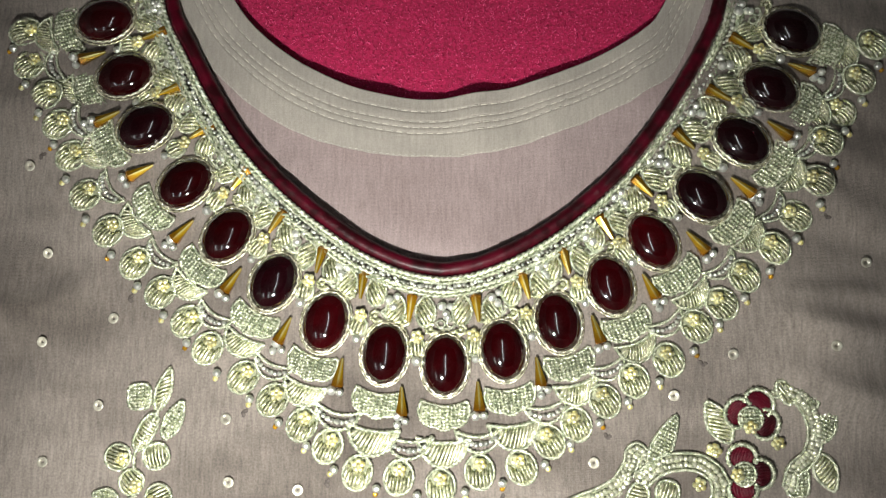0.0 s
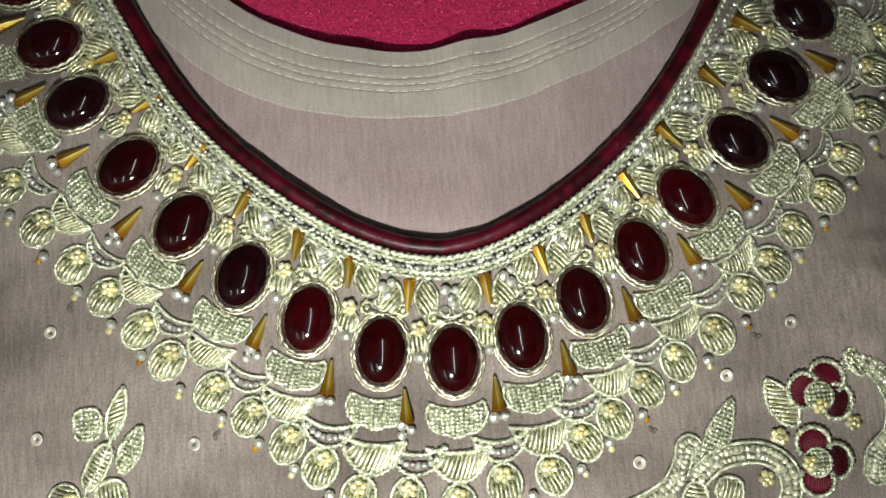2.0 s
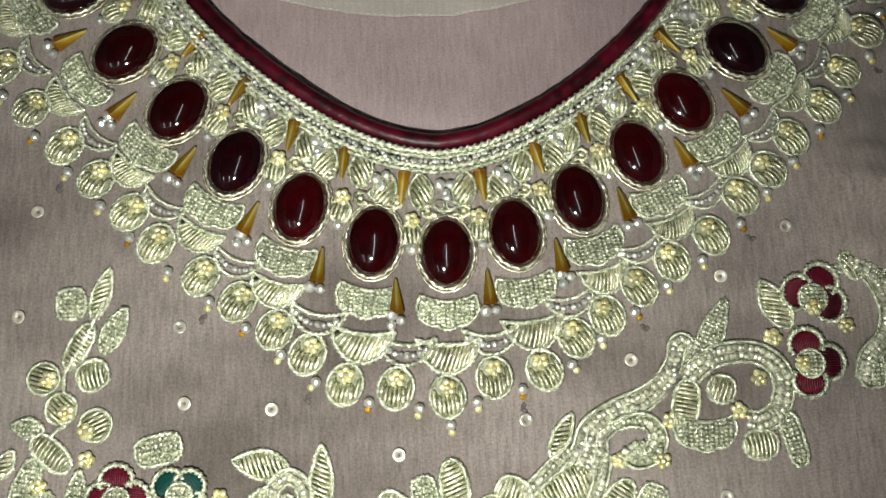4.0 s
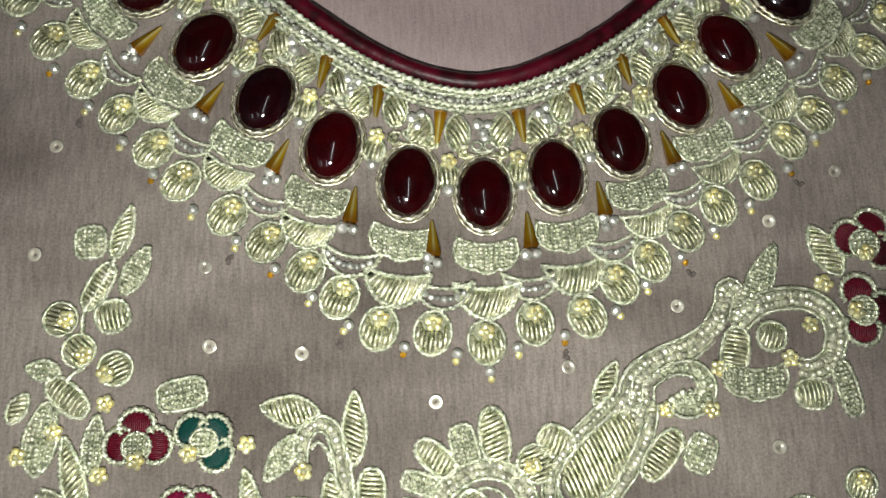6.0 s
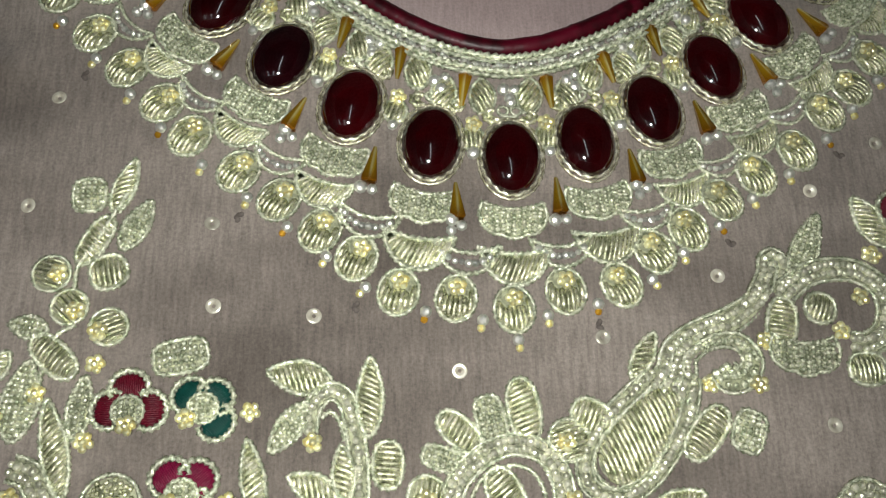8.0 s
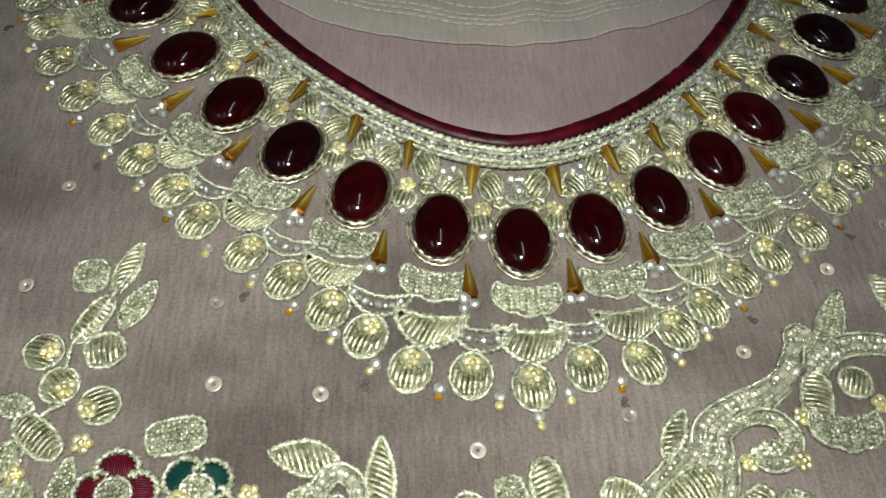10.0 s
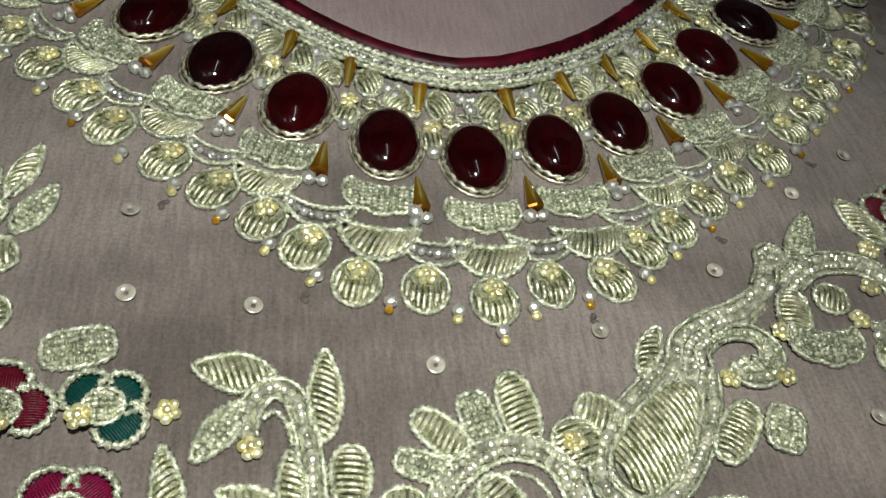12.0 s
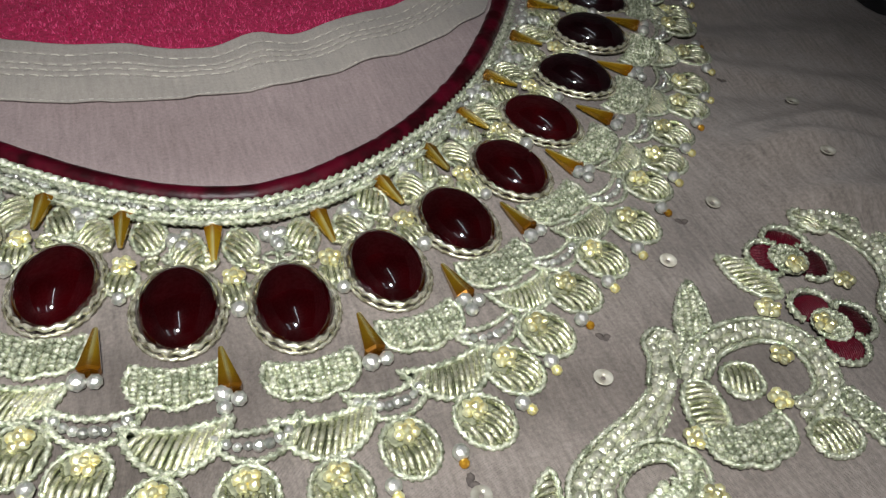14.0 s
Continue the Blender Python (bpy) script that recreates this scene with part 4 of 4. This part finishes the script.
EAST_FAN = (61.7, -82.4)

# ---- sprays and flowers below the neckline ----


def bead_fill(shape, pitch, rng, r=0.66, dome=0.7):
    """Rows of tiny beads inside an outline, heaped towards the middle."""
    g = Geo()
    poly = np.array(shape)
    lo, hi = poly.min(0), poly.max(0)
    mid, half = (lo + hi) / 2, (hi - lo) / 2
    g.pad(poly, dome * 0.8)
    for x in np.arange(lo[0] + pitch * 0.7, hi[0], pitch * 1.12):
        for y in np.arange(lo[1] + pitch * 0.7, hi[1], pitch):
            inside = False
            for (ax, ay), (bx, by) in zip(poly, np.roll(poly, -1, 0)):
                if (ay > y) != (by > y) and x < (bx - ax) * (y - ay) / (by - ay) + ax:
                    inside = not inside
            far = ((x - mid[0]) / half[0]) ** 2 + ((y - mid[1]) / half[1]) ** 2
            if inside and far < 0.93:
                g.ball((x + rng.uniform(-0.12, 0.12), y + rng.uniform(-0.12, 0.12), 0.55 + dome * (1 - far)), (r, r * 0.9, r), BALL_LOW)
    return g


def leaf_shape(w, h, pointed, n=36, square=0.8):
    out = []
    for i in range(n):
        a = 2 * math.pi * i / n
        x, y = math.cos(a), math.sin(a)
        if pointed:
            x = math.copysign(abs(x) ** 1.25, x) * (1 - 0.35 * max(0, y))
        else:
            x, y = math.copysign(abs(x) ** square, x), math.copysign(abs(y) ** (square + 0.1), y)
        out.append((x * w / 2, y * h / 2))
    return out


def wire_fill(shape, slant, pitch=1.05, dome=0.9, r=0.5):
    g = Geo()
    poly = np.array(shape) * 0.9
    k = math.tan(radians(slant))
    w, h = np.ptp(poly[:, 0]), np.ptp(poly[:, 1])
    span = h / 2 + abs(k) * w / 2
    pairs, y0 = [], -span + pitch * 0.5 / math.cos(radians(slant))
    n = len(poly)
    while y0 < span:
        hits = []
        for i in range(n):
            p, q = poly[i], poly[(i + 1) % n]
            dp, dq = p[1] - k * p[0] - y0, q[1] - k * q[0] - y0
            if dp * dq < 0:
                hits.append(p + (q - p) * dp / (dp - dq))
        if len(hits) == 2 and np.linalg.norm(hits[0] - hits[1]) > 0.7:
            pairs.append(sorted(hits, key=lambda p: p[1 if abs(slant) > 45 else 0]))
        y0 += pitch / math.cos(radians(slant))
    g.serpent(pairs, dome, r)
    g.pad(poly, dome * 0.6)
    return g


def leaf(bx, by, tx, ty, width, kind, seed):
    rng = random.Random(seed)
    h = math.hypot(tx - bx, ty - by)
    turn = math.degrees(math.atan2(ty - by, tx - bx)) - 90
    at = ((bx + tx) / 2, (by + ty) / 2)
    pointed = kind in (0, 3)
    shape = leaf_shape(width - 0.8, h - 0.8, pointed, square=0.55 if kind == 2 else 0.8)
    outline_cord = Geo()
    outline_cord.cord(shape, 0.66, 1.25, 0.6, 0.5, True)
    if kind in (0, 1):
        fill = wire_fill(shape, rng.choice((-1, 1)) * rng.uniform(25, 40) if pointed else rng.uniform(-15, 15))
        label = "padded leaf of slanting gold wire" if pointed else "rounded petal of gold wire"
    else:
        fill = bead_fill(np.array(shape) * 0.92, 1.08, rng)
        label = "leaf filled with tiny silver-gold beads" if pointed else "petal filled with tiny silver-gold beads"
    ob = part("leaf_motif" if pointed else "petal_motif", fill, M_ZARI if kind in (0, 1) else M_CORD, tunic, label, smooth=kind in (0, 1), at=at, turn=turn)
    if kind in (2, 3):
        ob["kind"] = "stuff"
    part("cord_outline", outline_cord, M_CORD, ob)


for k, row in enumerate(LEAVES_WEST + LEAVES_MIDDLE + LEAVES_EAST):
    leaf(*row, k)

for k, (x, y, width, rx, ry) in enumerate(DISCS):
    rng = random.Random(k)
    shape = oval(width / 2 - 0.4, width / 2 - 0.4)
    turn = math.degrees(math.atan2(ry - y, rx - x)) - 90
    disc = part("disc_motif", wire_fill(shape, 80) if k != 5 else bead_fill(np.array(shape) * 0.9, 1.15, rng), M_ZARI, tunic, "round padded motif of gold wire with yellow beads", at=(x, y), turn=turn)
    g = Geo()
    g.cord(shape, 0.55, 1.05, 0.55, 0.5, True)
    part("cord_outline", g, M_CORD, disc)
    rosette = part("bead_rosette", ROSETTES[k % 4], None, disc, "yellow cut-glass bead rosette")
    rosette.matrix_basis = pose(0, min(width * 0.25, math.hypot(rx - x, ry - y)) * MM, 0.6 * MM, 0, 0, 20 * k)

for k, (x, y) in enumerate(ROSETTE_SPOTS):
    part("bead_rosette", ROSETTES[k % 4], None, tunic, "yellow cut-glass bead rosette", at=(x, y), turn=25 * k)

SILKS = {"red": M_RED_SILK, "pink": M_PINK_SILK, "wine": M_WINE_SILK, "green": M_GREEN_SILK}


def flower(centre, radius, petals, eye, seed):
    """A flower of satin-stitched silk petals edged with cord round a beaded heart."""
    rng = random.Random(seed)
    pad = bead_fill(oval(radius * 0.42, radius * 0.42), 1.0, rng, 0.62, 0.9)
    heart = part("flower_motif", pad, M_CORD, tunic, "silk-stitched flower with a beaded heart", smooth=False, at=centre, z=1.1)
    heart["kind"] = "stuff"
    for x, y, tone in petals:
        dx, dy = (x - centre[0]) * 0.84, (y - centre[1]) * 0.84
        turn = math.degrees(math.atan2(dy, dx)) - 90
        w, h = radius * 0.98, radius * 0.82
        shape = leaf_shape(w, h, False)
        g = wire_fill(shape, 88, 0.42, 0.8, 0.30)
        g.ground = []
        petal = part("silk_petal", g, SILKS[tone], heart, tone + " satin-stitched petal")
        petal.matrix_basis = pose(dx * MM, dy * MM, -1.0 * MM, 0, 0, turn)
        edge = Geo()
        arc = [(w * 0.56 * math.cos(a), h * 0.62 * math.sin(a) - 0.2) for a in np.linspace(-0.55, math.pi + 0.55, 26)]
        edge.cord(arc, 0.78, 1.25, 1.1, 0.5)
        rim = part("petal_edging", edge, M_CORD, heart)
        rim.matrix_basis = petal.matrix_basis
    base = Geo()
    base.cord(oval(radius * 0.44, radius * 0.44), 0.5, 1.05, 0.5, 0.5, True)
    part("cord_ring", base, M_CORD, heart)
    rosette = part("bead_rosette", ROSETTES[seed % 4], None, heart, "yellow cut-glass bead rosette")
    rosette.matrix_basis = pose((eye[0] - centre[0]) * MM, (eye[1] - centre[1]) * MM, 0.7 * MM, 0, 0, 30 * seed)


for k, row in enumerate(FLOWERS):
    flower(*row, k)


def bead_band(name, line, wide, narrow, label, crystal=True):
    """A stem: two cords with cut beads between them, drawn in towards its end."""
    pts = spline(line, 8)
    d = np.linspace(wide / 2, narrow / 2, len(pts))
    tan = np.gradient(pts, axis=0)
    tan /= np.linalg.norm(tan, axis=1)[:, None]
    side = np.stack((tan[:, 1], -tan[:, 0]), 1)
    g = Geo()
    rng = random.Random(len(line))
    ground = np.vstack([np.column_stack((pts + side * d[:, None] * k, [cloth_z(x, y) + h for x, y in pts])) for k, h in ((-1, 0.1), (0, 0.55), (1, 0.1))])
    m = len(pts)
    strips = [(r * m + i, (r + 1) * m + i, (r + 1) * m + i + 1, r * m + i + 1) for r in range(2) for i in range(m - 1)]
    g.ground += range(len(strips))
    g.add(ground, strips)
    for x, y in resample(pts, 1.3):
        i = int(np.argmin(np.hypot(pts[:, 0] - x, pts[:, 1] - y)))
        m = max(1, int(2 * d[i] / 2.0))
        for q in range(m):
            u = (q + 0.5) / m * 2 - 1
            p = np.array((x, y)) + side[i] * d[i] * 0.75 * u + (rng.uniform(-0.2, 0.2), rng.uniform(-0.2, 0.2))
            g.cut_bead((p[0], p[1], cloth_z(x, y) + 0.8 + rng.uniform(0, 0.3)), rng.uniform(0.65, 1.05), rng)
    stem = part(name, g, M_STEM if crystal else M_CORD, tunic, label, smooth=False)
    stem["kind"] = "stuff"
    for s in ((-1, 1) if wide < 8 else (-1, -0.34, 0.34, 1)):
        c = Geo()
        c.cord(pts + side * d[:, None] * s, 0.6, 1.1, cloth_z(*pts[len(pts) // 2]) + 0.6, 0.5 * s)
        part("stem_cord", c, M_CORD, stem)


STEM = "stem of silver cut beads between zari cords"
bead_band("stem_motif", MID_STEM, 3.4, 3.6, STEM)
bead_band("stem_motif", ARCH_OUTER, 4.2, 4.2, STEM)
bead_band("stem_motif", VINE, 9.5, 2.6, STEM)
bead_band("stem_motif", VINE_CURL, 2.6, 3.0, STEM)
bead_band("stem_motif", ARM, 5.0, 5.0, STEM)
bead_band("stem_motif", RIGHT_BAND, 5.0, 4.0, STEM)
bead_band("stem_motif", LOW_ARC, 4.2, 4.2, STEM)
bead_band("stem_motif", LEFT_BAND, 5.0, 5.0, STEM)
bead_band("stem_motif", HOOK, 2.2, 6.5, "curled hook of gold wire and beads", False)
bead_band("stem_motif", PAISLEY_EDGE, 3.4, 3.4, STEM)
for line in (MID_STEM_INNER, ARCH_INNER, WEST_STEM, WEST_TWIG, EAST_TWIG):
    g = Geo()
    g.cord(spline(line, 8), 0.65, 1.1, 0.5, 0.5)
    part("stem_cord", g, M_CORD, tunic)

# heart of the paisley, and the beaded fan beside it
shape = [(x * (1.08 - 0.022 * y), y) for x, y in leaf_shape(10.6, 26.0, False)]
heart = part("paisley_motif", wire_fill(shape, -28, 1.1, 1.3, 0.56), M_ZARI, tunic, "paisley heart of ribbed gold wire", at=PAISLEY_HEART, turn=-41)
g = Geo()
g.cord(shape, 0.6, 1.1, 0.5, 0.5, True)
part("cord_outline", g, M_CORD, heart)
fan = part("fan_motif", FANS[0][0], None, tunic, "fan of tiny silver-gold beads", at=EAST_FAN, turn=-3)
part("cord_outline", FANS[0][1], None, fan)

# ---- what the tunic lies on, and the room ----


def velour_sheet():
    g = Geo()
    n = 90
    xs = np.concatenate((np.linspace(-900, -130, 10), np.linspace(-120, 120, n), np.linspace(124, 150, 4)))
    ys = np.concatenate((np.linspace(-900, -20, 12), np.linspace(0, 130, n // 2), np.linspace(140, 900, 10)))
    v = [(x, y, -5.2 + 0.9 * noise.noise((x / 25, y / 25, 3.3)) + 0.5 * noise.noise((x / 3.5, y / 3.5, 8.0))) for y in ys for x in xs]
    w = len(xs)
    f = [(j * w + i, j * w + i + 1, (j + 1) * w + i + 1, (j + 1) * w + i) for j in range(len(ys) - 1) for i in range(w - 1)]
    g.add(v, f)
    return g


bedspread = part("bedspread", velour_sheet(), M_VELOUR, None)
tagged(bedspread, "crimson velour bedspread under the tunic", "bedspread", kind="structure")


def room_box(name, lo, hi, mat=M_WALL, label="plain painted plaster"):
    g = Geo()
    x0, y0, z0 = lo
    x1, y1, z1 = hi
    g.add([(x, y, z) for z in (z0, z1) for y in (y0, y1) for x in (x0, x1)],
          [(0, 2, 3, 1), (4, 5, 7, 6), (0, 1, 5, 4), (2, 6, 7, 3), (0, 4, 6, 2), (1, 3, 7, 5)])
    return tagged(part(name, g, mat, None, smooth=False), label, name.split("_")[0], kind="structure")


room_box("wall_north", (-1700, 1600, -600), (1700, 1700, 2000))
room_box("wall_south", (-1700, -1700, -600), (1700, -1600, 2000))
room_box("wall_west", (-1800, -1700, -600), (-1700, 1700, 2000))
room_box("wall_east", (1700, -1700, -600), (1800, 1700, 2000))
room_box("ceiling", (-1800, -1700, 2000), (1800, 1700, 2100))
room_box("floor", (-1800, -1700, -700), (1800, 1700, -600))
room_box("bed_base", (-880, -880, -600), (880, 880, -9), M_BED, "black-brown bed under the crimson spread")


def pile():
    """Short tufts of the velour that shows through the neck opening."""
    rng = random.Random(5)
    g = Geo()
    v, f = [], []
    for _ in range(12000):
        x, y = rng.uniform(-80, 85), rng.uniform(44, 118)
        z = -5.2 + 0.9 * noise.noise((x / 25, y / 25, 3.3))
        a, lean, h = rng.uniform(0, 6.28), rng.uniform(0.2, 1.1), rng.uniform(0.6, 1.3)
        i = len(v)
        for k in range(3):
            b = a + k * 2.094
            v.append((x + 0.28 * math.cos(b), y + 0.28 * math.sin(b), z - 0.2))
        v.append((x + lean * math.cos(a), y + lean * math.sin(a), z + h))
        f += [(i, i + 1, i + 3), (i + 1, i + 2, i + 3), (i + 2, i, i + 3)]
    g.add(v, f)
    return g


tagged(part("velour_pile", pile(), M_PILE, bedspread, "short crimson pile"), kind="stuff")


def tube_lamp(x, y, half=400):
    """A ceiling tube lamp: a holder with end caps and a glowing tube."""
    g = Geo()
    g.tube([(0, -half - 30, 0), (0, half + 30, 0)], 22, 8)
    lamp = part("tube_lamp", g, M_WALL, None)
    lamp.matrix_basis = pose(x, y, 1.975)
    tagged(lamp, "slim white ceiling tube lamp, switched on", "lamp", "ceiling tube lamps")
    g = Geo()
    g.tube([(0, -half, -34), (0, half, -34)], 14, 10)
    part("glowing_tube", g, M_TUBE, lamp)


M_TUBE = bpy.data.materials.new("lit_tube")
M_TUBE.use_nodes = True
M_TUBE.node_tree.nodes["Principled BSDF"].inputs["Emission Color"].default_value = (0.92, 0.97, 1.0, 1)
M_TUBE.node_tree.nodes["Principled BSDF"].inputs["Emission Strength"].default_value = 9.0
tube_lamp(-1.2, -1.05)
tube_lamp(-0.45, -1.05)
tube_lamp(0.02, -0.1, 600)
